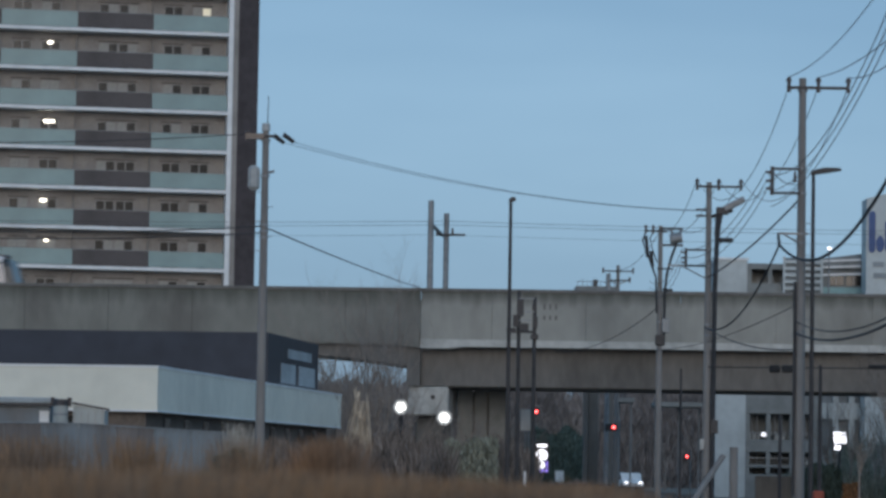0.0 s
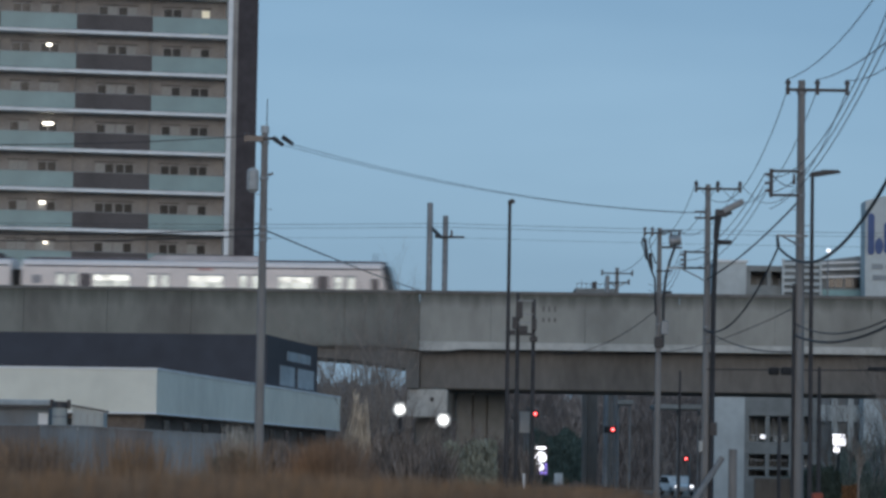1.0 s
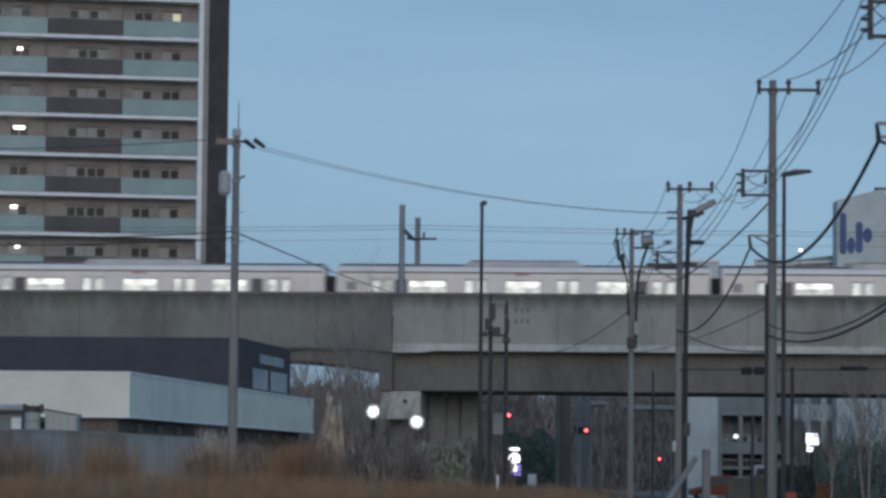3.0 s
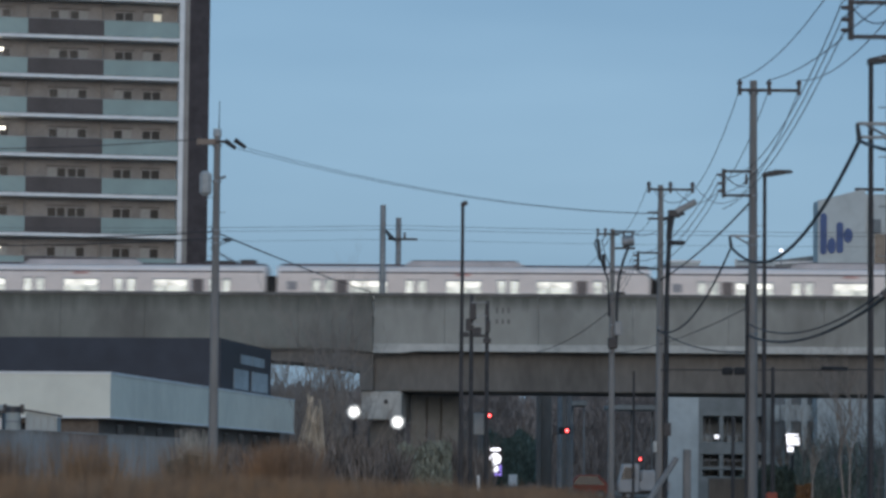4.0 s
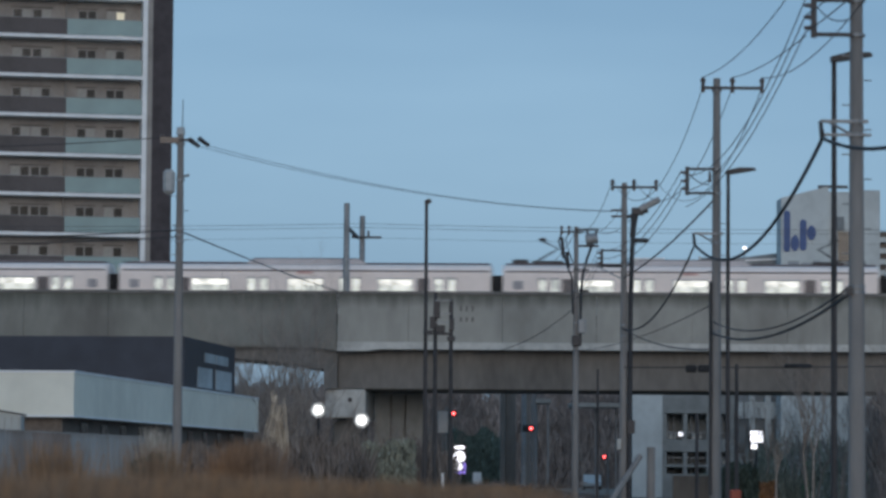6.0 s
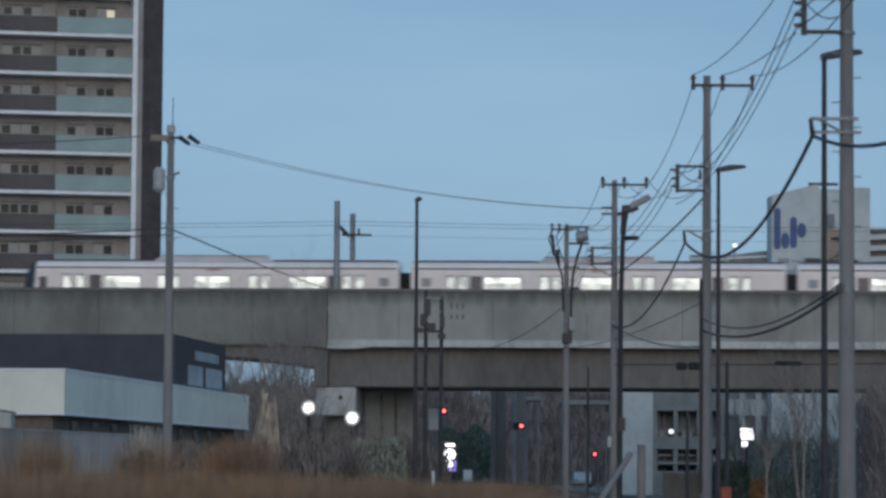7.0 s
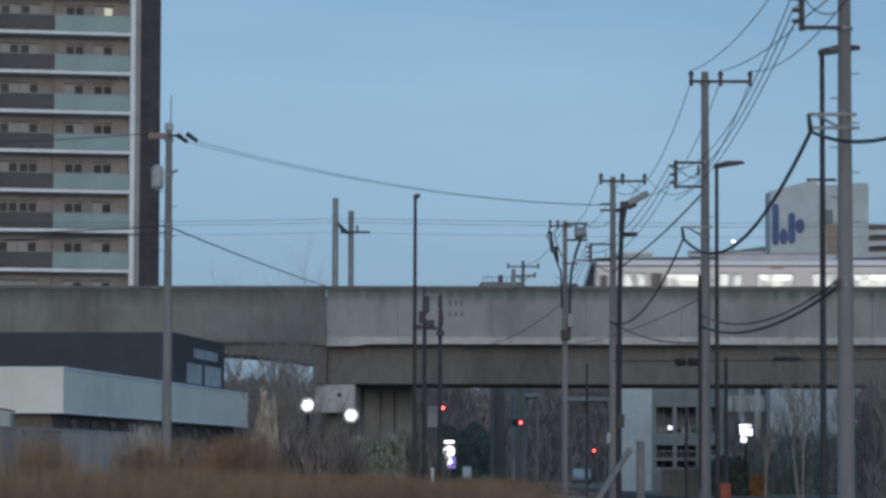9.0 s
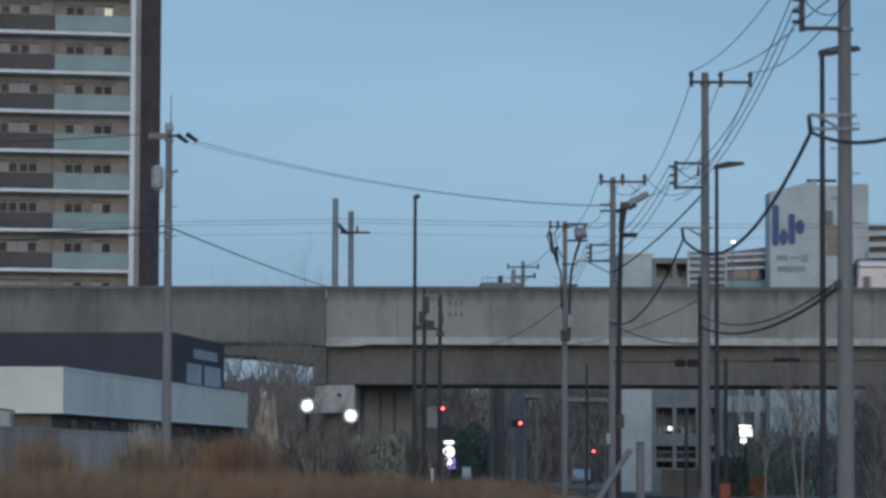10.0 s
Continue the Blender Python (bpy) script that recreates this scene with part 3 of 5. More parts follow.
def hoarding():
    f = thing("hoarding_fence", pose(-5.75, 90.6, 0, 0, 0, 0), "weathered blue sheet-metal hoarding fence behind tall grass", "fence")
    rng = random.Random(2)
    for i in range(11):
        x = -1.0 * i
        top = 2.44 + 0.045 * min(i, 4)
        zig = [(x - 0.98 + 0.049 * k, (-0.025 if k % 4 in (1, 2) else 0.0)) for k in range(21)]
        bm = bmesh.new()
        low = [[bm.verts.new((px, py + d, zz and top + (0.045 if i < 4 else 0) * (x - px))) for px, py in zig] for d in (0, 0.012) for zz in (0, 1)]
        for r, q in ((0, 1), (2, 3), (1, 3)):
            for k in range(20):
                bm.faces.new((low[r][k], low[r][k + 1], low[q][k + 1], low[q][k]))
        part("sheet", bm, "fence_blue" if i in (0, 1, 3, 4) else "fence_brown", f, "" if i in (0, 1, 3, 4) else "grey-brown weathered sheet")
        part("post", rodded((x, 0.06, 0), (x, 0.06, top - 0.1), 0.03), "steel_grey", f)
        part("top_rail", prisma([(x - 1.0, top + (0.045 if i < 4 else 0)), (x, top), (x, top + 0.04), (x - 1.0, top + (0.085 if i < 4 else 0.04))], -0.05, 0.04), "fence_blue", f)


hoarding()

# ---- utility poles along the road ----
def utility_pole(x, y, height, label):
    p = thing("utility_pole", pose(x, y, 0), label, "utility pole", group="utility poles")
    part("shaft", rodded((0, 0, -0.3), (0, 0, height), 0.165, 0.1, 14), "pole", p, smooth=False)
    return p


def street_lamp(x, y, height, aim, label):
    s = thing("street_lamp", pose(x, y, 0), label, "street lamp", group="street lamps")
    part("column", rodded((0, 0, 0), (0, 0, height - 0.1), 0.075, 0.05, 10), "lamp_black", s)
    h = part("head", prisma([(-0.06, -0.06), (-0.06, 0.05), (0.3 * aim, 0.11), (0.72 * aim, 0.07), (0.78 * aim, 0.0), (0.2 * aim, -0.05)], -0.15, 0.15), "lamp_black", s)
    h.matrix_basis = pose(0, 0, height - 0.05, 0, -5, 0)
    return s


# ---- utility poles: fittings differ from pole to pole ----
def crossarm(p, z, x0, x1, pins, up=0.28, y=-0.12):
    a = part("crossarm", boxed(x0, x1, y - 0.045, y + 0.045, z - 0.04, z + 0.04), "steel_dark", p)
    for px in pins:
        bm = rodded((px, y, z + 0.04), (px, y, z + up), 0.055, 0.04, 8)
        rod(bm, (px, y, z + up * 0.55), (px, y, z + up * 0.85), 0.085, 0.07, 8)
        rod(bm, (px, y, z - 0.13), (px, y, z - 0.04), 0.06, 0.06, 8)
        part("insulator", bm, "insulator", a)
    return a


def bracket_frame(p, z0, z1, x):
    """A square bracket of steel angle that holds the lines off the pole."""
    f = part("bracket_frame", boxed(min(x, 0), max(x, 0), -0.13, -0.07, z1 - 0.035, z1 + 0.035), "steel_dark", p)
    part("lower_arm", boxed(min(x, 0), max(x, 0), -0.13, -0.07, z0 - 0.035, z0 + 0.035), "steel_dark", f)
    part("upright", boxed(x - 0.05, x + 0.05, -0.14, -0.06, z0 - 0.06, z1 + 0.06), "steel_dark", f)
    for z in (z0 + 0.12, (z0 + z1) / 2, z1 - 0.1):
        part("insulator", rodded((x - 0.18, -0.1, z), (x - 0.04, -0.1, z), 0.03, 0.045, 8), "insulator", f)


def cable_arm(p, z, x):
    a = part("cable_arm", boxed(min(x, 0), max(x, 0.2), -0.03 - 0.1, 0.03 - 0.1, z - 0.03, z + 0.03), "steel_grey", p)
    part("brace", rodded((0, -0.1, z - 0.3), (x * 0.75, -0.1, z - 0.02), 0.025), "steel_grey", a)
    part("clamp", rodded((x, -0.1, z), (x + 0.04, -0.1, z - 0.32), 0.035, 0.05), "steel_dark", a)


def bands(p, zs, r=0.16):
    for z in zs:
        part("band", rodded((0, 0, z - 0.03), (0, 0, z + 0.03), r, r, 14), "steel_grey", p)


def step_bolts(p, z0, z1):
    n = 0
    z = z0
    while z < z1:
        s = 1 if n % 2 else -1
        part("step_bolt", rodded((0.1 * s, 0, z), (0.27 * s, 0, z), 0.012, None, 5), "steel_grey", p)
        z += 0.45
        n += 1


# nearest pole
p0 = utility_pole(8.93, 61, 13.25, "tall grey concrete utility pole carrying a thick cable")
bracket_frame(p0, 9.57, 10.2, -0.79)
cable_arm(p0, 7.99, -0.67)
crossarm(p0, 12.97, -0.46, 1.3, (-0.4, 0.43, 1.27), 0.3)
part("side_arm", boxed(-0.6, 0.25, -0.14, -0.08, 7.72, 7.77), "steel_grey", p0)
bands(p0, (10.2, 9.57, 8.0, 7.75, 5.0, 4.9), 0.155)
step_bolts(p0, 5.6, 9.4)
part("cable_clamp", boxed(-0.22, -0.12, -0.2, -0.08, 4.84, 4.98), "steel_dark", p0)

p1 = utility_pole(9.95, 95, 12.75, "tall grey concrete utility pole with crossarm and brackets")
crossarm(p1, 12.47, -0.46, 1.3, (-0.4, 0.43, 1.27), 0.3)
bracket_frame(p1, 9.49, 10.17, -0.84)
cable_arm(p1, 8.35, -0.66)
part("pin", rodded((-0.2, -0.1, 9.8), (-0.2, -0.1, 10.1), 0.05, 0.03), "insulator", p1)
bands(p1, (12.4, 10.17, 9.49, 8.35, 8.1, 5.6), 0.14)
step_bolts(p1, 5.5, 9.2)
part("riser_pipe", rodded((-0.17, -0.1, 1.0), (-0.17, -0.1, 7.0), 0.045), "steel_dark", p1)

p2 = utility_pole(9.9, 128, 12.6, "grey concrete utility pole with switchgear and a small lamp")
crossarm(p2, 12.43, -0.5, 1.25, (-0.46, 0.36, 1.2), 0.3)
bracket_frame(p2, 9.42, 10.02, -0.85)
sw = part("switchgear", boxed(-0.44, 0.44, -0.2, 0.2, -0.12, 0.12, 0.04), "steel_grey", p2, "slanted pale line switch")
sw.matrix_basis = pose(0.95, 0, 11.78, 0, -28, 0)
part("switch_arm", rodded((0.1, 0, 11.3), (0.9, 0, 11.55), 0.07), "steel_dark", p2)
part("switch_box", boxed(0.28, 0.75, -0.18, 0.18, 11.38, 11.66, 0.03), "steel_dark", p2)
part("cable_riser", tube(bmesh.new(), [(0.45, -0.05, 11.4), (0.36, -0.08, 10.9), (0.3, -0.1, 10.2), (0.24, -0.1, 8.0), (0.22, -0.1, 0.2)], 0.095, 7), "cable", p2, "thick black cable riser")
part("lamp_head", boxed(0.25, 0.95, -0.14, 0.14, 10.34, 10.5, 0.06), "lamp_black", p2)
part("side_pins", rodded((-0.5, -0.1, 11.55), (-0.1, -0.1, 11.55), 0.04), "insulator", p2)
part("lower_pins", rodded((-0.5, -0.1, 11.32), (-0.1, -0.1, 11.32), 0.04), "insulator", p2)
part("yellow_guard", boxed(-0.24, -0.1, -0.2, -0.05, 2.5, 2.9), "concrete_pale", p2)
part("meter_box", boxed(0.15, 0.42, -0.25, -0.05, 3.1, 3.6), "steel_dark", p2)
part("long_arm", boxed(-1.55, 0.0, -0.13, -0.07, 9.38, 9.45), "steel_grey", p2)
part("arm_brace", rodded((0, -0.1, 8.9), (-1.0, -0.1, 9.4), 0.025), "steel_grey", p2)
part("cable_sleeve", rodded((0.38, -0.08, 11.35), (0.3, -0.1, 10.5), 0.13, 0.1, 8), "lamp_black", p2)
bands(p2, (12.4, 11.5, 10.02, 9.42, 7.2, 6.8), 0.14)

p3 = utility_pole(9.98, 158, 13.1, "grey concrete utility pole with transformer and cable ends")
crossarm(p3, 12.85, -0.75, 0.3, (-0.7, -0.35))
tr = part("transformer", rodded((0.45, 0, 12.5), (1.0, 0, 12.56), 0.26, 0.24, 14), "steel_grey", p3, "grey drum-shaped transformer")
part("bushing", rodded((0.55, -0.05, 12.7), (0.5, -0.05, 12.98), 0.05, 0.04), "insulator", tr)
part("bushing", rodded((0.9, -0.05, 12.7), (0.95, -0.05, 12.95), 0.05, 0.04), "insulator", tr)
part("top_arm", boxed(-0.1, 1.05, -0.14, -0.06, 12.92, 13.0), "steel_dark", p3)
part("loop", tube(bmesh.new(), [(-0.7, -0.1, 12.8), (-0.85, -0.1, 12.4), (-0.7, -0.1, 12.0), (-0.62, -0.1, 11.6)], 0.04, 5), "cable", p3)
part("loop", tube(bmesh.new(), [(-0.3, -0.1, 12.9), (-0.5, -0.1, 12.5), (-0.35, -0.1, 11.9), (-0.15, -0.1, 11.4)], 0.03, 5), "cable", p3)
part("lower_arm", boxed(-0.15, 0.6, -0.14, -0.06, 11.05, 11.12), "steel_dark", p3)
part("hanger", boxed(0.05, 1.05, -0.05, 0.05, 12.15, 12.25), "steel_dark", p3)
for x, z in ((-0.7, 12.6), (-0.45, 11.9)):
    part("cable_end", rodded((x, -0.1, z), (x + 0.12, -0.1, z - 0.75), 0.09, 0.05), "steel_dark", p3)
part("drop_cable", tube(bmesh.new(), [(-0.62, -0.1, 11.9), (-0.4, -0.1, 11.2), (-0.2, -0.1, 10.7), (-0.15, -0.1, 9)], 0.05, 6), "cable", p3)
part("drop_cable", tube(bmesh.new(), [(0.75, -0.1, 12.3), (0.5, -0.1, 11.6), (0.3, -0.1, 10.8), (0.22, -0.1, 9.8), (0.2, -0.1, 7.6)], 0.07, 6), "cable", p3)
part("lamp_head", boxed(0.15, 0.6, -0.1, 0.1, 10.05, 10.15, 0.02), "lamp_black", p3)
part("control_box", boxed(0.1, 0.45, -0.3, 0.0, 8.1, 8.75, 0.03), "steel_grey", p3)
part("joint_box", boxed(-0.2, 0.25, -0.25, -0.05, 7.5, 8.0, 0.04), "steel_dark", p3)
bands(p3, (12.8, 12.2, 10.1, 8.6), 0.14)

p4 = utility_pole(10.3, 203, 13.95, "grey utility pole with crossarms behind the viaduct")
crossarm(p4, 13.6, -0.95, 0.95, (-0.9, 0.9), 0.2)
crossarm(p4, 13.05, -0.6, 0.75, (-0.55, 0.7), 0.2)
for s in (-1, 1):
    part("brace", rodded((0, -0.1, 12.8), (0.75 * s, -0.1, 13.15), 0.04), "steel_grey", p4)
alone("signal_post", rodded((9.68, 202, 0), (9.68, 202, 13.4), 0.14, 0.13, 10), "steel_grey", "plain grey steel post behind the viaduct", "post")

lp = utility_pole(-5.63, 104, 12.05, "grey utility pole with transformer can and thin aerial")
part("aerial", rodded((0.05, 0, 12.0), (0.06, 0, 12.98), 0.018, 0.012, 5), "steel_dark", lp)
crossarm(lp, 11.72, -0.62, 0.4, (-0.55,), 0.2)
part("pin_block", boxed(-0.62, -0.05, -0.2, 0.0, 11.62, 11.8), "insulator", lp)
for x, z in ((0.25, 11.75), (0.55, 11.78)):
    part("strain_insulator", rodded((x, -0.15, z), (x + 0.32, -0.05, z - 0.22), 0.075, 0.06, 8), "lamp_black", lp)
part("transformer", boxed(-0.52, -0.16, -0.2, 0.2, 10.05, 10.82, 0.1), "transformer", lp, "pale transformer can")
part("stub", rodded((0.1, 0, 10.6), (0.28, 0, 10.66), 0.04), "steel_grey", lp)
part("top_cap", rodded((0, 0, 11.9), (0, 0, 12.12), 0.14, 0.12, 10), "transformer", lp)
bands(lp, (11.6, 10.5, 9.0, 8.8, 8.6), 0.14)
step_bolts(lp, 8.2, 10.0)

street_lamp(1.97, 105, 10.0, 0.2, "slim black street lamp with a small head")
for x, y in ((10.17, 94), (9.5, 68)):
    street_lamp(x, y, 10.05, 1, "slim black street lamp with a flat head")


# ---- cables between them ----
def cable(pts, r, label="thin black overhead power cable"):
    alone("power_cable", tube(bmesh.new(), pts, r, 5), "cable", label, "cable", group="overhead cables")


for a, c in ((-0.4, -0.46), (0.43, 0.36), (1.27, 1.2)):
    cable(sag((9.95 + a, 94.9, 12.5), (9.9 + c, 127.9, 12.7), 1.8, 20), 0.012)
    cable(sag((9.9 + c, 127.9, 12.7), (9.98 + c * 0.6, 157.9, 13.0), 0.9, 16), 0.012)
    cable(sag((8.93 + a, 60.9, 13.27), (7.9 + c, 26, 12.6), 0.9), 0.013)
cable(sag((9.55, 94.9, 12.77), (9.37, 60.9, 13.27), 0.82, 20), 0.012)
cable(sag((10.38, 94.9, 12.77), (8.0, 60.9, 9.55), 0.13, 20), 0.012)
cable(sag((11.22, 94.9, 12.77), (8.8, 60.84, 9.89), 0.32, 20), 0.012)
cable(sag((8.8, 60.84, 9.89), (6.6, 26, 9.4), 0.2), 0.012)
for k, z in enumerate((0.0, 0.3, 0.6)):
    cable(sag((7.98, 60.9, 9.6 + z), (9.08 - 0.04 * k, 94.9, 9.1 + 0.45 * k), 0.58 + 0.17 * k, 20), 0.011)
    cable(sag((8.95, 94.9, 9.52 + z), (8.9, 127.9, 9.45 + z), 0.7, 16), 0.012)
    cable(sag((7.98, 60.9, 9.6 + z), (7.2, 26, 9.6 + z), 0.5), 0.012)
    cable(sag((8.9, 127.9, 9.45 + z), (9.5, 157.9, 9.9 + z), 0.6, 16), 0.012)
cable(sag((9.11, 94.9, 10.1), (9.75, 94.95, 9.75), 0.12, 6), 0.014)
cable(sag((8.14, 60.9, 10.15), (8.75, 60.95, 9.85), 0.14, 6), 0.012)
# thick telephone bundle
THICK = "thick black bundled telephone cable"
cable(sag((8.3, 60.9, 7.68), (9.33, 94.9, 8.03), 1.15, 20), 0.038, THICK)
cable(sag((8.3, 60.9, 7.68), (7.6, 26, 7.7), 1.35, 20), 0.034, THICK)
cable(sag((9.33, 94.9, 8.03), (9.8, 127.9, 7.1), 0.85, 20), 0.03, THICK)
cable(sag((9.95, 94.9, 9.4), (9.9, 127.9, 9.0), 0.2, 10), 0.028)
cable(sag((8.8, 60.9, 4.88), (9.82, 94.9, 5.55), 0.45, 16), 0.032, THICK)
cable(sag((8.8, 60.9, 5.0), (9.82, 94.9, 5.88), 0.5, 16), 0.02)
cable(sag((9.82, 94.9, 5.1), (9.9, 127.9, 7.05), 0.25, 16), 0.022)
cable(sag((9.82, 94.9, 6.35), (9.9, 157.9, 7.3), 0.3, 16), 0.014)
cable(sag((9.9, 157.9, 9.3), (5.6, 172, 7.6), 0.55, 14), 0.018)
# across the open field to the solitary pole
for dx, dz in ((0.57, 0.0), (0.87, 0.02)):
    cable(sag((-5.63 + dx, 103.95, 11.53 + dz), (9.45, 127.9, 11.5 + dz), 0.42, 22), 0.009)
cable(sag((-5.6, 104, 8.92), (-1.25, 174.6, 10.85), 0.08, 16), 0.024)
cable(sag((-5.63, 104, 8.95), (-22, 99, 8.6), 0.3, 12), 0.02)
cable(sag((-5.63, 104, 8.75), (-22, 99, 8.4), 0.3, 12), 0.02)
cable(sag((-6.2, 104, 11.8), (-24, 100, 11.4), 0.4, 12), 0.015)
cable(sag((10.3, 202.9, 13.7), (9.98, 157.9, 12.9), 0.5, 12), 0.016)
# low line crossing beside the girder, with its splice closures
low = thing("slung_cable", pose(0, 0, 0), "low black cable with splice closures beside the girder", "cable")
part("line", tube(bmesh.new(), sag((9.9, 127.9, 5.6), (34, 112, 5.7), 0.12, 16), 0.022), "cable", low)
for x, y, w_half in ((12.3, 126.35, 0.2), (12.75, 126.05, 0.22), (16.0, 124.0, 0.5)):
    part("splice_closure", boxed(x - w_half, x + w_half, y - 0.12, y + 0.12, 5.38 if w_half < 0.4 else 5.5, 5.66, 0.05), "rubber", low)

for x, y, h in ((10.75, 97, 4.75), (10.46, 150, 6.2), (11.1, 112, 3.6)):
    alone("slim_post", rodded((x, y, 0), (x, y, h), 0.065, 0.05, 8), "lamp_black", "slim black post at the roadside", "post", group="slim posts")
# guy guard and stub by the third pole
alone("guy_guard", rodded((10.55, 128.2, 2.25), (9.0, 126, 0.1), 0.11, 0.12, 10), "pole", "pale grey plastic guard on a sloping guy", "guy guard")
alone("stub_post", rodded((10.95, 128.0, 0), (10.95, 128.0, 2.6), 0.17, 0.16, 12), "pole", "short grey concrete post", "post")


def equipment_pole(x, y, h, boxes):
    e = thing("equipment_pole", pose(x, y, 0), "slim dark pole crowded with small boxes", "equipment pole", group="equipment poles")
    part("shaft", rodded((0, 0, 0), (0, 0, h), 0.09, 0.08, 8), "steel_dark", e)
    for dx, z, w_, hh in boxes:
        part("box", boxed(dx - w_, dx + w_, -0.2, -0.02, z - hh, z + hh, 0.02), "steel_dark", e)


equipment_pole(3.03, 140, 9.0, ((0.05, 8.3, 0.14, 0.35), (-0.12, 7.75, 0.12, 0.25), (0.2, 7.5, 0.2, 0.14), (-0.3, 7.35, 0.2, 0.1)))
equipment_pole(3.68, 140, 8.75, ((-0.02, 8.3, 0.08, 0.15), (0.02, 7.7, 0.1, 0.25), (-0.3, 7.3, 0.35, 0.05), (0.0, 7.1, 0.16, 0.1)))
for i, z in enumerate((8.65, 8.1, 7.75)):
    alone("tie_bar", boxed(3.03, 3.68, 139.85, 139.9, z, z + 0.05), "steel_grey", "grey tie bar between two slim poles", "tie bar", group="tie bars")
# faint lettering on the parapet: bars only
for k in range(6):
    x = 5.05 + 0.3 * (k % 3)
    z = 9.88 if k < 3 else 9.35
    alone("lettering_bar", boxed(x, x + 0.11, -0.012, 0.012, z, z + 0.3 if k < 3 else z + 0.22), "concrete_dark", "faded dark lettering bar on the parapet", "lettering", VIA, group="parapet lettering")


# ---- signals, lamps and lit signs under the viaduct ----
def red_signal(x, y, z, post_x, label):
    s = thing("traffic_signal", pose(x, y, 0), label, "traffic signal", group="red signals")
    part("post", rodded((post_x, 0.15, 0), (post_x, 0.15, z + 0.4), 0.07, 0.06), "steel_grey", s)
    if abs(post_x) > 0.12:
        part("arm", boxed(min(post_x, 0), max(post_x, 0), 0.05, 0.11, z - 0.03, z + 0.03), "steel_grey", s)
    part("housing", boxed(-0.5 if z > 3.5 else -0.15, 0.2, -0.1, 0.1, z - 0.2, z + 0.2, 0.04), "lamp_black", s)
    part("lens", rodded((0, -0.03, 0), (0, 0.03, 0), 0.145, 0.145, 20), "lamp_red", s, "lit red lens").matrix_basis = pose(0, -0.13, z)
    part("visor", rodded((0, -0.3, z + 0.2), (0, -0.1, z + 0.2), 0.03, 0.05, 6), "lamp_black", s)


red_signal(5.16, 190, 4.88, -0.4, "traffic signal showing red beside the viaduct")
red_signal(9.98, 199.4, 4.2, 0.32, "traffic signal showing red on a grey post")
red_signal(18.65, 260, 2.86, 0.3, "pedestrian signal showing red across the road")
b = thing("signboard", pose(4.55, 189, 0), "plain pale signboard on a post seen from behind", "signboard")
part("panel", boxed(-0.28, 0.28, -0.03, 0.03, 3.8, 5.0), "tower_slab", b)
part("post", rodded((0, 0.06, 0), (0, 0.06, 4.9), 0.05), "steel_grey", b)


def lit_sign(x, y, blocks, label):
    s = thing("lit_sign", pose(x, y, 0), label, "lit sign", group="lit signs")
    part("post", rodded((0, 0.12, 0), (0, 0.12, blocks[0][3]), 0.08), "steel_dark", s)
    for x0, x1, z0, z1, mat in blocks:
        part("panel", boxed(x0, x1, -0.05, 0.05, z0, z1, 0.04), mat, s)


roadside = thing("lit_sign", pose(5.22, 180, 0), "glowing white roadside sign with a violet foot", "lit sign", group="lit signs")
part("post", rodded((0, 0.14, 0), (0, 0.14, 3.0), 0.08), "steel_dark", roadside)
part("backing", boxed(-0.36, 0.36, 0.02, 0.1, 1.5, 3.05), "lamp_black", roadside)
part("top_panel", boxed(-0.28, 0.28, -0.05, 0.02, 2.84, 2.98, 0.05), "lamp_sign", roadside)
part("round_panel", rodded((0, -0.06, 2.42), (0, 0.02, 2.42), 0.3, None, 18), "lamp_sign", roadside)
part("small_panel", rodded((-0.06, -0.06, 1.9), (-0.06, 0.02, 1.9), 0.23, None, 16), "lamp_sign", roadside)
part("violet_panel", boxed(-0.3, 0.34, -0.03, 0.02, 1.52, 1.66), "lamp_violet", roadside)
part("violet_edge", boxed(0.22, 0.34, -0.03, 0.02, 1.7, 2.1), "lamp_violet", roadside)
lit_sign(23.5, 201.4, ((-0.4, 0.36, 4.02, 4.18, "lamp_sign"), (-0.34, 0.4, 3.5, 3.96, "lamp_sign"), (-0.3, 0.05, 3.1, 3.42, "lamp_sign")), "glowing white sign before the store")


def floodlight(x, y, z):
    f = thing("floodlight", pose(x, y, 0), "glaring white floodlight on a dark post", "floodlight", group="floodlights")
    part("post", rodded((0, 0.25, 0), (0, 0.25, z), 0.09, 0.07), "steel_dark", f)
    part("housing", rodded((0, 0.02, z), (0, 0.22, z), 0.385, 0.28, 24), "lamp_black", f)
    part("lens", rodded((0, -0.02, 0), (0, 0.02, 0), 0.37, 0.37, 32), "lamp_white", f, "blazing white lens").matrix_basis = pose(0, 0, z)


floodlight(-2.02, 160, 4.47)
floodlight(0.02, 160, 4.0)
lamp = thing("wall_lamp", pose(21.6, 228.9, 0), "small white lamp in the parking deck", "lamp")
part("bulb", boxed(-0.16, 0.16, -0.1, 0.1, 4.15, 4.42, 0.05), "lamp_sign", lamp)
part("bracket", boxed(-0.05, 0.05, 0.1, 1.4, 4.3, 4.36), "steel_grey", lamp)


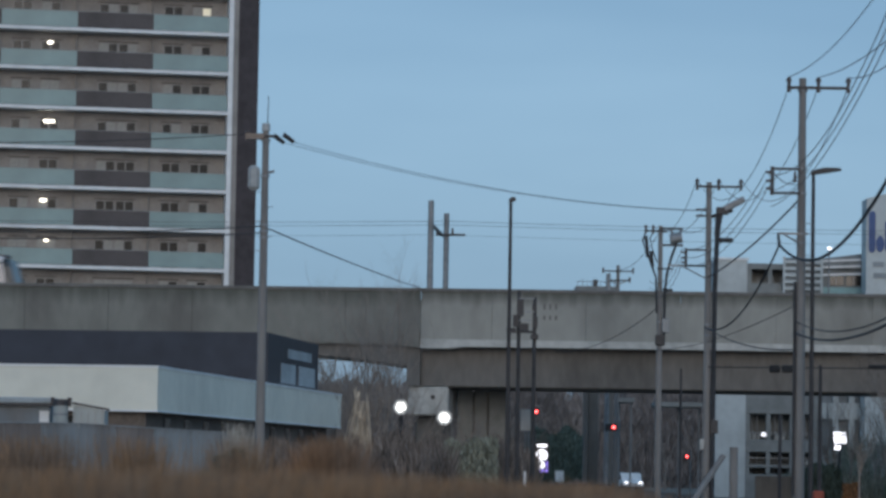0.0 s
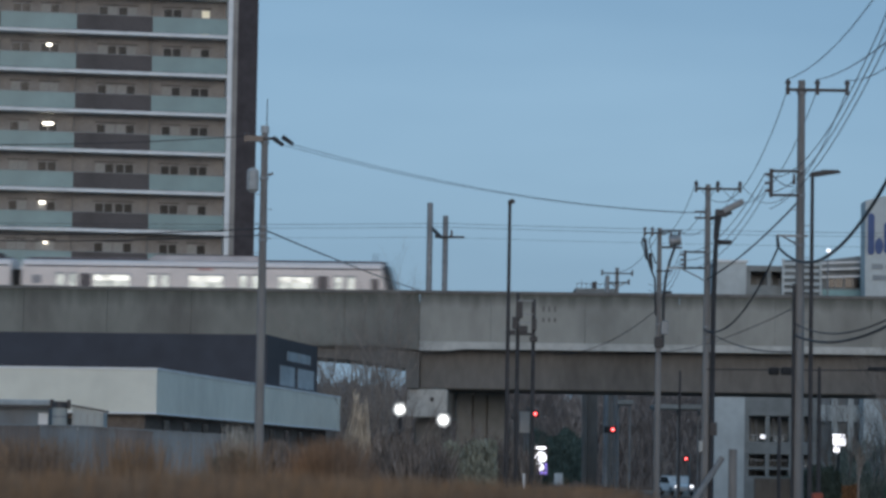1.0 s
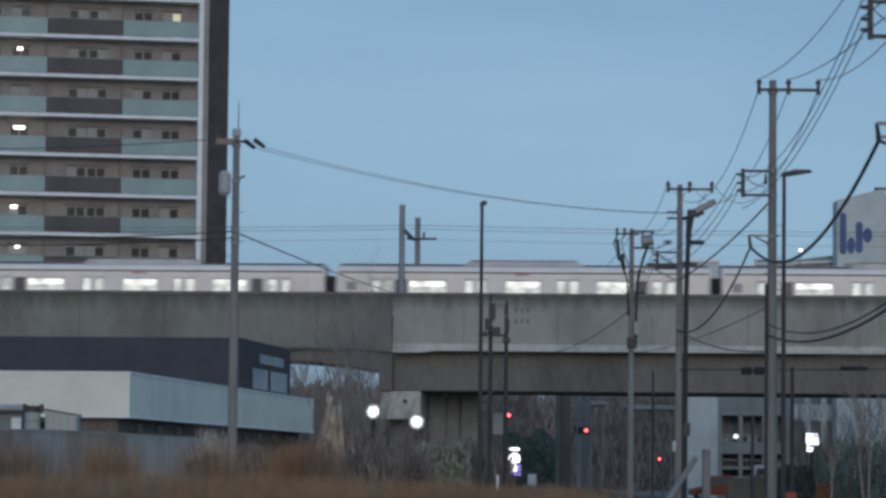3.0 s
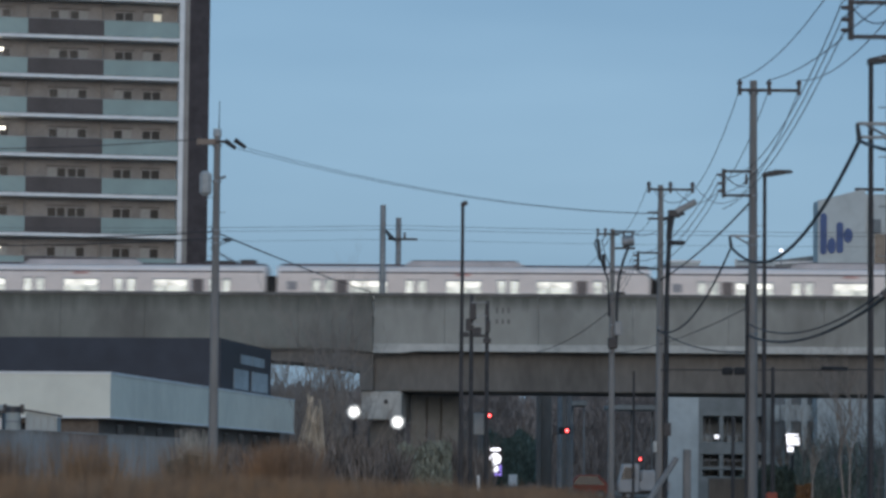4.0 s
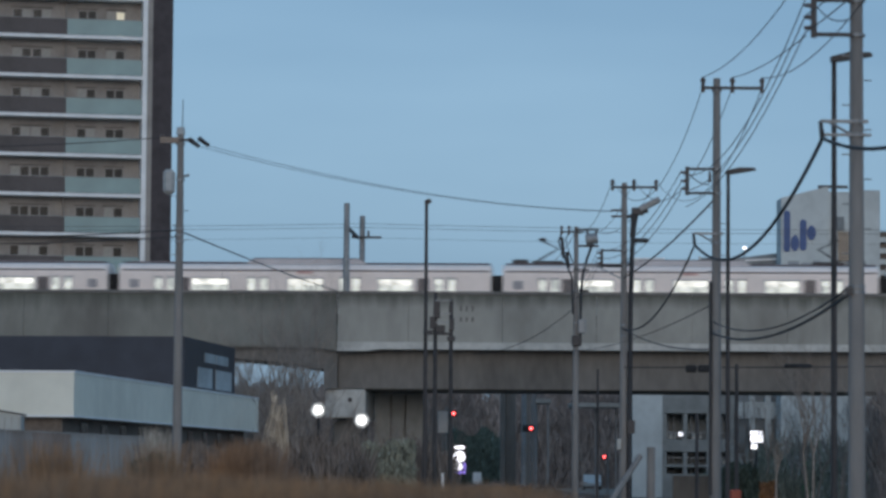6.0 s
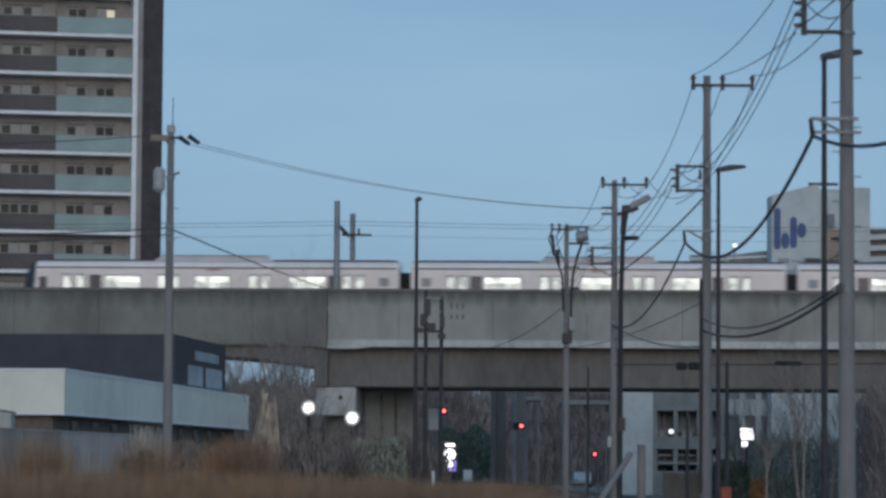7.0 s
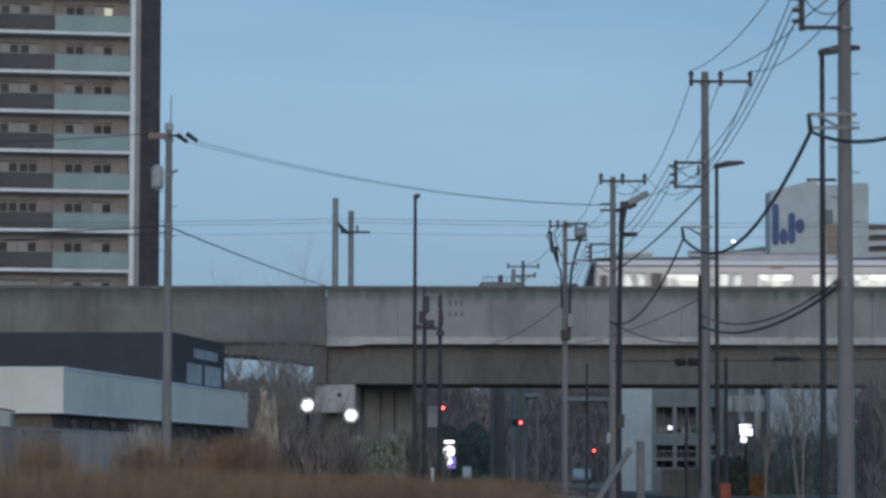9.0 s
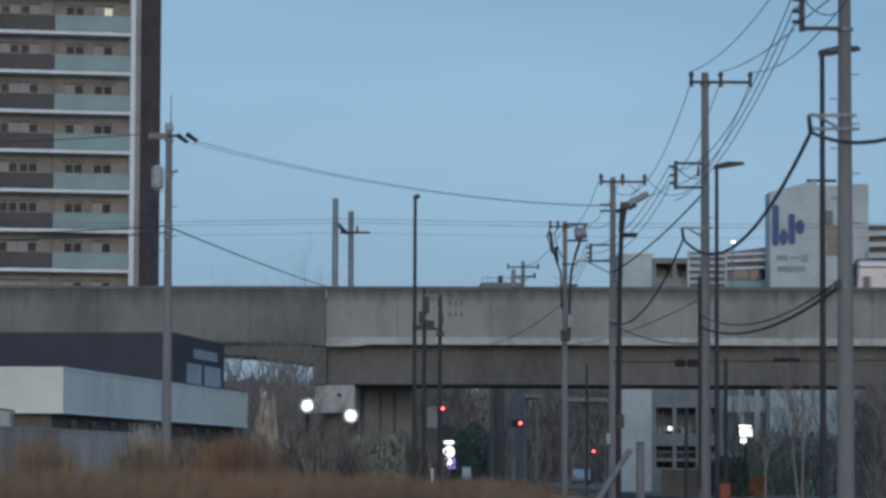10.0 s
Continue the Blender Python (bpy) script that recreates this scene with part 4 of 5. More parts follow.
# ---- store behind the viaduct ----
def store():
    b = thing("store_building", pose(0, 230, 0), "pale multi-storey store with parking decks and louvres", "building")
    part("stair_block", boxed(18.4, 20.45, 0, 9, 0, 16.1), "facade", b, "smooth pale stair block")
    part("stair_coping", boxed(18.3, 20.55, -0.1, 9.1, 16.1, 16.25), "tower_slab", b)
    # parking decks: parapets and open storeys
    part("deck_core", boxed(20.45, 25.5, 2.2, 20, 0, 15.7), "deck_grey", b)
    for z0, z1 in ((0, 1.6), (2.05, 2.2), (3.1, 3.95), (5.7, 7.4), (9.1, 10.4), (12.0, 14.55), (15.5, 15.9)):
        part("deck_parapet", boxed(20.46, 25.5, 0, 0.25, z0, z1, 0.02), "deck_grey", b)
        part("deck_floor", boxed(20.46, 25.5, 0.25, 3.5, max(z0, 0), max(z0, 0) + 0.25), "concrete_dark", b)
    for x in (20.6, 22.0, 23.6, 25.2):
        part("deck_column", boxed(x - 0.14, x + 0.14, 0.02, 0.4, 0, 15.5), "deck_grey", b)
    for x in (20.95, 21.3, 22.5, 23.0, 24.1, 24.6):
        part("pipe", rodded((x, 0.9, 0), (x, 0.9, 7.4), 0.05), "steel_grey", b)
    for z in (4.35, 2.65, 6.0):
        part("guard_rail", boxed(20.6, 25.4, 0.5, 0.56, z, z + 0.09), "steel_grey", b)
    for x0, z0 in ((20.8, 3.95), (22.5, 3.95), (24.2, 2.2)):
        part("stored_crate", boxed(x0, x0 + 0.7, 0.9, 1.6, z0, z0 + 0.5, 0.03), "facade", b)
    for i in range(10):
        part("railing_post", boxed(20.7 + 0.5 * i, 20.73 + 0.5 * i, -0.02, 0.02, 14.55, 15.0), "steel_grey", b)
    # louvred plant tower
    part("louvre_back", boxed(22.95, 25.5, -0.2, 0.0, 12, 16.3), "facade_grey", b)
    for i in range(7):
        part("louvre", boxed(22.9, 25.55, -0.5, -0.2, 13.2 + 0.45 * i, 13.42 + 0.45 * i, 0.02), "facade", b, "cream louvre")
    for x in (22.9, 24.2, 25.45):
        part("louvre_post", boxed(x - 0.08, x + 0.08, -0.55, -0.45, 12, 16.35), "facade", b)
    # sales hall
    part("hall_wall", boxed(25.5, 60, 0.3, 40, 0, 15.6), "facade_grey", b)
    part("hall_roof", prisma([(25.5, 15.6), (60, 15.6), (60, 18.5), (36, 17.7), (25.5, 16.3)], 0.0, 40), "facade_grey", b, "dark sloping roof edge")
    for z in (15.1, 15.62, 16.05):
        part("fascia_line", prisma([(25.5, z), (34.2, z + 0.42), (34.2, z + 0.56), (25.5, z + 0.13)], -0.14, -0.02), "tower_slab", b, "white fascia line")
    for x in (26.0, 27.2, 32.4, 33.3):
        w_ob = part("window", boxed(x, x + 1.05, 0.22, 0.34, 14.5, 15.15), "pane", b)
        part("mullion", boxed(x + 0.5, x + 0.55, 0.18, 0.22, 14.5, 15.15), "frame_pale", w_ob)
    part("teal_panel", boxed(25.5, 34.2, 0.1, 0.3, 12.0, 14.35), "facade_teal", b)
    for i in range(5):
        part("beige_louvre", prisma([(34.4, 14.4 + 0.75 * i), (50, 14.9 + 0.75 * i), (50, 15.25 + 0.75 * i), (34.4, 14.75 + 0.75 * i)], -0.6, -0.2), "facade", b, "cream louvre")
    part("louvre_shade", boxed(34.4, 60, -0.1, 0.3, 12, 18.2), "hall_brick", b)
    # ground floor under the hall
    for x in (26.5, 27.6):
        part("shop_column", boxed(x - 0.18, x + 0.18, -0.4, 0.0, 0, 7), "facade", b)
    part("shop_band", boxed(25.5, 28.2, -0.3, 0.3, 5.4, 6.5), "facade", b)
    part("warm_light", boxed(30.2, 30.9, -0.1, 0.1, 16.35, 16.55), "lamp_sign", b)


store()


def sign_tower():
    b = thing("sign_tower", pose(28.15, 227, 0), "pale sign tower with blue bars and ovals", "sign tower")
    part("wall", prisma([(0, 0), (3.2, 0), (3.2, 20.95), (2.9, 20.95), (0, 20.2)], 0, 2.6), "facade", b, "pale blue-white wall")
    part("plant_block", boxed(3.2, 5.0, 0.6, 4.2, 0, 20.7), "facade", b)
    part("service_block", boxed(5.1, 6.9, 1.5, 6, 0, 20.9), "facade", b)
    part("roof_rail", boxed(2.6, 4.6, 0.8, 0.9, 20.95, 21.15), "steel_dark", b)
    part("ladder_box", boxed(3.6, 4.3, 0.3, 0.6, 18.1, 19.0), "facade_grey", b)
    part("window", boxed(3.9, 4.7, 0.54, 0.62, 16.0, 18.0), "pane", b)

    def oval(cx, cz, rx, rz):
        return prisma([(cx + rx * math.cos(i * 0.3142), cz + rz * math.sin(i * 0.3142)) for i in range(20)], -0.08, 0.02)

    def bar(x0, x1, z0, z1):
        r = (x1 - x0) / 2
        o = [(x0 + r + r * math.cos(math.pi * i / 8), z1 - r + r * math.sin(math.pi * i / 8)) for i in range(9)]
        o += [(x0 + r - r * math.cos(math.pi * i / 8), z0 + r - r * math.sin(math.pi * i / 8)) for i in range(9)]
        return prisma(o, -0.08, 0.02)

    part("blue_bar", bar(0.16, 0.6, 16.55, 19.35), "sign_blue", b)
    part("blue_bar", bar(1.25, 1.7, 16.65, 18.75), "sign_blue", b)
    part("blue_oval", oval(0.92, 17.15, 0.28, 0.55), "sign_blue", b)
    part("blue_oval", oval(2.03, 17.85, 0.3, 0.5), "sign_blue", b)
    for x0, x1, z0, z1 in ((0.45, 1.2, 15.6, 15.95), (1.35, 2.0, 15.7, 15.85), (2.1, 2.6, 15.5, 16.0), (0.5, 2.4, 14.85, 15.2)):
        part("grey_bar", boxed(x0, x1, -0.05, 0.02, z0, z1), "sign_grey", b)
    part("roof_lamp", boxed(-2.69, -2.45, -1.0, -0.8, 16.66, 16.82, 0.03), "lamp_sign", b, "small white roof lamp")
    part("lamp_post", rodded((-2.57, -0.7, 0), (-2.57, -0.7, 16.7), 0.05), "steel_grey", b)


sign_tower()


# ---- small shed, tank and lean-to behind the hoarding ----
def shed():
    s = thing("shed", pose(-15.8, 93, 0), "blue-grey sheet-metal shed with a flat pale roof edge", "shed")
    part("wall", boxed(0, 5.0, 0, 3, 0, 3.14), "fence_blue", s)
    part("roof", boxed(-0.2, 5.1, -0.2, 3.2, 3.2, 3.36, 0.03), "shed", s)
    part("gutter", boxed(-0.2, 5.1, -0.24, -0.1, 3.14, 3.2), "steel_dark", s)
    part("notice", boxed(4.72, 4.98, -0.03, 0, 2.68, 3.0), "tower_slab", s, "white notice board")
    for i in range(10):
        part("rib", boxed(0.25 + 0.48 * i, 0.29 + 0.48 * i, -0.025, 0, 0, 3.14), "fence_blue", s)
    k = thing("water_tank", pose(-10.47, 92.7, 0), "pale round storage tank with a dark lid", "tank")
    part("body", rodded((0, 0, 0), (0, 0, 3.15), 0.21, None, 20), "poly_sheet", k, smooth=False)
    part("lid", rodded((0, 0, 3.15), (0, 0, 3.32), 0.23, 0.2, 20), "steel_dark", k)
    for x in (-0.22, 0.24):
        part("lug", boxed(x - 0.05, x + 0.05, -0.06, 0.06, 3.12, 3.37), "steel_dark", k)
    part("band", rodded((0, 0, 2.88), (0, 0, 2.93), 0.22, None, 20), "steel_grey", k)
    c = thing("lean_to", pose(-10.12, 92.6, 0), "small lean-to of milky sheeting with a sloping roof", "lean-to")
    part("side", prisma([(0, 0), (0.86, 0), (0.86, 3.03), (0.0, 3.17)], 0, 1.0), "poly_sheet", c)
    part("roof_edge", prisma([(-0.03, 3.19), (0.9, 3.04), (0.9, 3.1), (-0.03, 3.25)], -0.08, 1.05), "steel_dark", c)
    for i in range(5):
        part("upright", boxed(0.03 + 0.19 * i, 0.05 + 0.19 * i, -0.04, 0, 0, 3.0), "frame_pale", c)


shed()
# ---- bare trees, reeds, shrubs, far woods ----
def limbs(bm, p, d, length, r, depth, rng, seg):
    n = 3
    pts = [p]
    for i in range(n):
        d = (d + Vector((rng.gauss(0, 0.12), rng.gauss(0, 0.12), rng.gauss(0.03, 0.08)))).normalized()
        pts.append(pts[-1] + d * length / n)
    tube(bm, pts, lambda u: r * (1 - 0.45 * u), seg)
    if depth:
        for i in range(rng.choice((2, 3, 3))):
            k = rng.choice((1, 2, 3))
            e = (d + Vector((rng.gauss(0, 0.42), rng.gauss(0, 0.42), rng.uniform(0.0, 0.45)))).normalized()
            limbs(bm, pts[k], e, length * rng.uniform(0.55, 0.8), r * 0.5, depth - 1, rng, max(3, seg - 1))


def bare_tree(x, y, h, seed, label="leafless tree with thin upright branches", depth=4, r=0.11, stems=1):
    rng = random.Random(seed)
    t = thing("bare_tree", pose(x, y, 0), label, "tree", group="bare trees")
    for s in range(stems):
        a = rng.uniform(0, 6.28)
        lean = Vector((0.18 * math.cos(a) * (stems > 1), 0.18 * math.sin(a) * (stems > 1), 1)).normalized()
        base = Vector((0.25 * math.cos(a) * (stems > 1), 0.25 * math.sin(a) * (stems > 1), 0))
        tip = base + lean * h * 0.28
        part("trunk", tube(bmesh.new(), [base - Vector((0, 0, 0.2)), base + lean * h * 0.14, tip], lambda u: r * (1 - 0.3 * u), 7), "bark", t)
        bm = bmesh.new()
        for i in range(4):
            d = (lean + Vector((rng.gauss(0, 0.28), rng.gauss(0, 0.28), 0.35))).normalized()
            limbs(bm, tip, d, h * 0.3, r * 0.55, depth - 1, rng, 5)
        part("crown", bm, "bark", t)


for x, y, h, sd, st in ((-4.3, 163, 9.6, 1, 2), (-2.9, 166, 10.2, 2, 1), (-5.4, 158, 7.5, 3, 2), (-3.5, 150, 6.0, 8, 2), (-3.6, 168, 13.0, 41, 2), (-2.4, 164, 12.2, 42, 1), (-4.9, 167, 10.2, 43, 2), (-3.1, 160, 8.8, 44, 2), (-5.9, 165, 8.4, 45, 2), (-1.9, 158, 6.5, 46, 2),
                        (24.2, 150, 7.5, 4, 2), (22.0, 165, 9.6, 5, 2), (25.6, 140, 7.0, 6, 2), (20.6, 168, 5.5, 7, 1), (1.2, 152, 4.6, 9, 2), (4.5, 196, 5.8, 10, 2), (27.5, 158, 7.4, 12, 2)):
    bare_tree(x, y, h, sd, stems=st, r=0.075, depth=5)
for i in range(16):
    rng = random.Random(60 + i)
    bare_tree(rng.uniform(0, 9) if i % 2 else rng.uniform(10, 30), rng.uniform(226, 244) if i % 2 else rng.uniform(262, 320), rng.uniform(5.5, 9), 70 + i, depth=3, r=0.1)
for i in range(6):
    rng = random.Random(160 + i)
    bare_tree(rng.uniform(-14, -1), rng.uniform(196, 300), rng.uniform(6, 10), 170 + i, depth=3, r=0.1)


def blades(name, material, label, category, count, spot, seed):
    """Many thin leaning blades; spot(rng) gives x, y, height, half width, lean."""
    rng = random.Random(seed)
    verts, faces = [], []
    for i in range(count):
        x, y, h, wd, lean = spot(rng)
        a = rng.uniform(0, 6.28)
        ca, sa = math.cos(a), math.sin(a)
        k = len(verts)
        for s, r in ((0, 1.0), (0.55, 0.8), (1.0, 0.15)):
            for e in (-1, 1):
                verts.append((x + ca * lean * s * s + e * wd * r, y + sa * lean * s * s, h * s))
        faces += [(k, k + 1, k + 3, k + 2), (k + 2, k + 3, k + 5, k + 4)]
    me = bpy.data.meshes.new(name)
    me.from_pydata(verts, [], faces)
    me.materials.append(M[material])
    tagged(new(name, me), label, category, kind="stuff")


def cane_stack(x, y, label, seed):
    """Dry canes leaning together at the top."""
    rng = random.Random(seed)
    verts, faces = [], []
    for i in range(70):
        x0, y0 = x + rng.uniform(-1.15, 1.0), y + rng.uniform(-0.6, 0.6)
        x1, h = x + 0.08 + rng.gauss(0, 0.13) + 0.1 * (x0 - x), rng.uniform(2.9, 4.6) - 0.6 * abs(rng.gauss(0, 0.5))
        w = rng.uniform(0.01, 0.03)
        k = len(verts)
        verts += [(x0 - w, y0, 0), (x0 + w, y0, 0), (x1 + w * 0.6, y, h), (x1 - w * 0.6, y, h), (x0, y0 + w, 0), (x1, y + w * 0.6, h)]
        faces += [(k, k + 1, k + 2, k + 3), (k + 1, k + 4, k + 5, k + 2), (k + 4, k, k + 3, k + 5)]
    me = bpy.data.meshes.new("canes")
    me.from_pydata(verts, [], faces)
    me.materials.append(M["reed"])
    tagged(new("canes", me), label, "canes", kind="stuff")


cane_stack(-3.1, 122, "stack of pale dry canes leaning together", 21)
blades("reeds", "pampas", "pale fluffy pampas clump by the fence", "reeds", 620, lambda g: (-5.42 + g.gauss(0, 0.2), 89.6 + g.gauss(0, 0.2), g.uniform(1.4, 2.85) - 0.2 * abs(g.gauss(0, 1)), g.uniform(0.012, 0.03), g.uniform(0.02, 0.3)), 22)


def scrub(name, label, count, spot, length, width, seed, material):
    """Twiggy masses: slender upright slivers, too many to count."""
    rng = random.Random(seed)
    verts, faces = [], []
    for i in range(count):
        x, y, z = spot(rng)
        h, wd = length * rng.uniform(0.5, 1.3), width * rng.uniform(0.4, 1.2)
        lx, ly = rng.gauss(0, 0.3 * h), rng.gauss(0, 0.3 * h)
        z0 = max(0.0, z - h)
        k = len(verts)
        verts += [(x - wd, y, z0), (x + wd, y, z0), (x + lx * 0.5 + wd, y + ly * 0.5, (z0 + z) / 2), (x + lx * 0.5 - wd, y + ly * 0.5, (z0 + z) / 2), (x + lx, y + ly, z)]
        faces += [(k, k + 1, k + 2, k + 3), (k + 3, k + 2, k + 4)]
    me = bpy.data.meshes.new(name)
    me.from_pydata(verts, [], faces)
    me.materials.append(M[material])
    tagged(new(name, me), label, "shrubs", kind="stuff")


def mound(x0, x1, y0, y1, h, rough=0.25):
    def spot(g):
        x, y = g.uniform(x0, x1), g.uniform(y0, y1)
        crest = h * (0.74 + rough * noise.noise((x * 0.55, y * 0.1, 3.1)) + 0.8 * rough * noise.noise((x * 1.7, y * 0.2, 7.7)))
        return x, y, crest * g.random() ** 0.8
    return spot


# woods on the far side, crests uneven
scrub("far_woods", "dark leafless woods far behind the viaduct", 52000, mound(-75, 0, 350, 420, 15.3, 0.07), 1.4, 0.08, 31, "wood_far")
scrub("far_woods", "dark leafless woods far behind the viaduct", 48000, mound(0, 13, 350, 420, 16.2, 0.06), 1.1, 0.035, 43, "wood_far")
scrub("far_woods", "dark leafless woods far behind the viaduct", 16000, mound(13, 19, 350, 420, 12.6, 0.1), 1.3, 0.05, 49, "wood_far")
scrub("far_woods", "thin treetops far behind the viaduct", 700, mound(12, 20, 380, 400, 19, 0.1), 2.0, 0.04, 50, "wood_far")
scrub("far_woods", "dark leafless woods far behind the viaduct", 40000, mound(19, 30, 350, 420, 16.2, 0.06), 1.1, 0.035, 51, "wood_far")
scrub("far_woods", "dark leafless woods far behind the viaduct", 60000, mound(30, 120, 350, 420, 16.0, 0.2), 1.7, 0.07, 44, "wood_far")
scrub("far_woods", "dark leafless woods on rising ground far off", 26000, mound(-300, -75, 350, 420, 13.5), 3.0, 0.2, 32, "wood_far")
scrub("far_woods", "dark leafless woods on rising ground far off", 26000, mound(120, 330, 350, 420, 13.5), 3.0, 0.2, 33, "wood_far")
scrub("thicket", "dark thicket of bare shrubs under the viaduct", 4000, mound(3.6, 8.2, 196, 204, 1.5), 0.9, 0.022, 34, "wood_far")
scrub("thicket", "dull winter shrubs in front of the viaduct", 16000, mound(-8.5, 4.2, 146, 158, 3.9), 0.9, 0.022, 35, "shrub")
scrub("thicket", "dull winter shrubs in front of the viaduct", 11000, mound(-7.2, 0.4, 116, 126, 3.3, 0.3), 0.8, 0.02, 36, "shrub")
scrub("thicket", "pale grey-green bushes under the viaduct edge", 7000, mound(0.1, 2.3, 144, 148, 3.8, 0.15), 0.35, 0.04, 45, "pale_bush")
scrub("thicket", "dark green bushes before the store", 3000, mound(20.4, 22.4, 190, 193, 3.1, 0.2), 0.3, 0.04, 46, "evergreen")
scrub("thicket", "low dark bush at the foot of the fence", 1500, mound(-5.95, -5.2, 88.5, 89.2, 2.6, 0.2), 0.22, 0.025, 47, "evergreen")
scrub("thicket", "orange-brown dead bush before the store", 1500, mound(22.4, 23.3, 190, 192, 1.9, 0.2), 0.3, 0.03, 48, "grass")
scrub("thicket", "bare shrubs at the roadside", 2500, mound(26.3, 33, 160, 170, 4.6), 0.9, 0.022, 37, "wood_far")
scrub("thicket", "dull shrubs along the road edge", 2000, mound(6, 11, 186, 200, 1.2), 0.9, 0.022, 38, "shrub")
scrub("thicket", "grey-green shrub beside the fence", 900, mound(-6.9, -5.3, 94, 96, 2.2), 0.9, 0.022, 39, "shrub")
scrub("thicket", "bare grey-brown shrubs before the store", 5000, mound(24.2, 36, 203, 216, 5.0, 0.3), 0.8, 0.03, 40, "pale_bush")
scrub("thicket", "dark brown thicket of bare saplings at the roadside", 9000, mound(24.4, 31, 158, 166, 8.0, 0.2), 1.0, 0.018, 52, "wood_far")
scrub("thicket", "dark evergreen hedge beyond the viaduct", 12000, mound(5.65, 9.25, 224, 227, 6.0, 0.15), 0.38, 0.065, 42, "evergreen")
scrub("thicket", "low dark shrubs along the forecourt", 5000, mound(20.2, 26, 200, 206, 2.2), 0.6, 0.03, 41, "pale_bush")
for x, y, s in ((-0.2, 134, 1.0), (3.4, 141, 1.0)):
    alone("white_stake", boxed(x - 0.05, x + 0.05, y, y + 0.05, 0, 1.55 * s), "tower_slab", "small white marker stake in the grass", "stake", group="stakes")
alone("white_board", boxed(6.97, 7.5, 211, 211.1, 0, 1.6), "tower_slab", "low white board by the road", "board")
alone("red_barrier", boxed(10.1, 10.4, 92.6, 92.9, 0, 1.18, 0.04), "red_plastic", "red plastic road barrier", "barrier")
alone("green_sheet", boxed(27.2, 27.75, 209, 209.1, 0, 2.4), "green_net", "hanging green sheet by the store", "sheet")
# grey columns of another structure further back
for x in range(8):
    bare_tree(22.8 + 1.25 * x, 196 + (x * 7) % 9, 6.0 + (x * 5) % 3, 300 + x, depth=4, r=0.08, stems=2)
bare_tree(25.4, 165, 9.6, 320, depth=5, r=0.07, stems=1)
bare_tree(27.2, 168, 9.2, 321, depth=5, r=0.07, stems=1)
for x0, x1, y in ((8.5, 8.78, 206.5), (8.8, 9.45, 207), (10.25, 10.7, 215), (6.2, 6.45, 240)):
    alone("column", boxed(x0, x1, y, y + 0.9, 0, 8.2, 0.04), "concrete_dark", "plain grey concrete column behind the viaduct", "column", group="columns")
for x0, x1, z in ((11.9, 13.0, 6.35), (14.4, 17.8, 6.1)):
    alone("canopy", boxed(x0, x1, 232, 236, z, z + 0.3, 0.03), "deck_grey", "pale flat canopy edge seen beyond the viaduct", "canopy", group="canopies")
for x in (12.1, 12.9, 14.6, 16.2, 17.6):
    alone("canopy_post", rodded((x, 234, 0), (x, 234, 6.3), 0.06), "steel_grey", "thin grey canopy post", "post", group="canopy posts")
alone("roadside_wall", boxed(17.65, 19.75, 192.0, 192.2, 0, 1.5, 0.02), "concrete_dark", "low dark grey wall beside the store forecourt", "wall", kind="structure")
side_wall = thing("abutment_wall", pose(0.72, 181, 0), "plain grey concrete wall behind the pier", "wall")
for x0, x1, y in ((0, 0.82, 0.0), (0.9, 1.6, 0.25), (1.66, 2.7, 0.0)):
    part("panel", boxed(x0, x1, y, y + 1.2, 0, 5.8, 0.03), "deck_grey", side_wall)
part("recess", boxed(0.8, 1.7, 0.5, 1.1, 0, 5.7), "concrete_dark", side_wall)


fb = thing("far_building", pose(17.0, 440, 0), "flat-roofed grey building far beyond the viaduct", "building")
part("wall", boxed(0, 5.2, 0, 12, 0, 25.4), "facade_grey", fb)
part("parapet", boxed(-0.1, 5.3, -0.1, 12.1, 25.4, 25.6), "deck_grey", fb)
for i in range(9):
    part("rail_post", boxed(0.1 + 0.6 * i, 0.16 + 0.6 * i, 0, 0.06, 25.6, 26.3 + 0.3 * (i % 3 == 1)), "steel_dark", fb)
part("rail", boxed(0, 5.2, 0, 0.05, 26.2, 26.26), "steel_dark", fb)
part("tank", boxed(2.2, 2.8, 2, 3, 25.6, 26.6, 0.05), "steel_dark", fb)


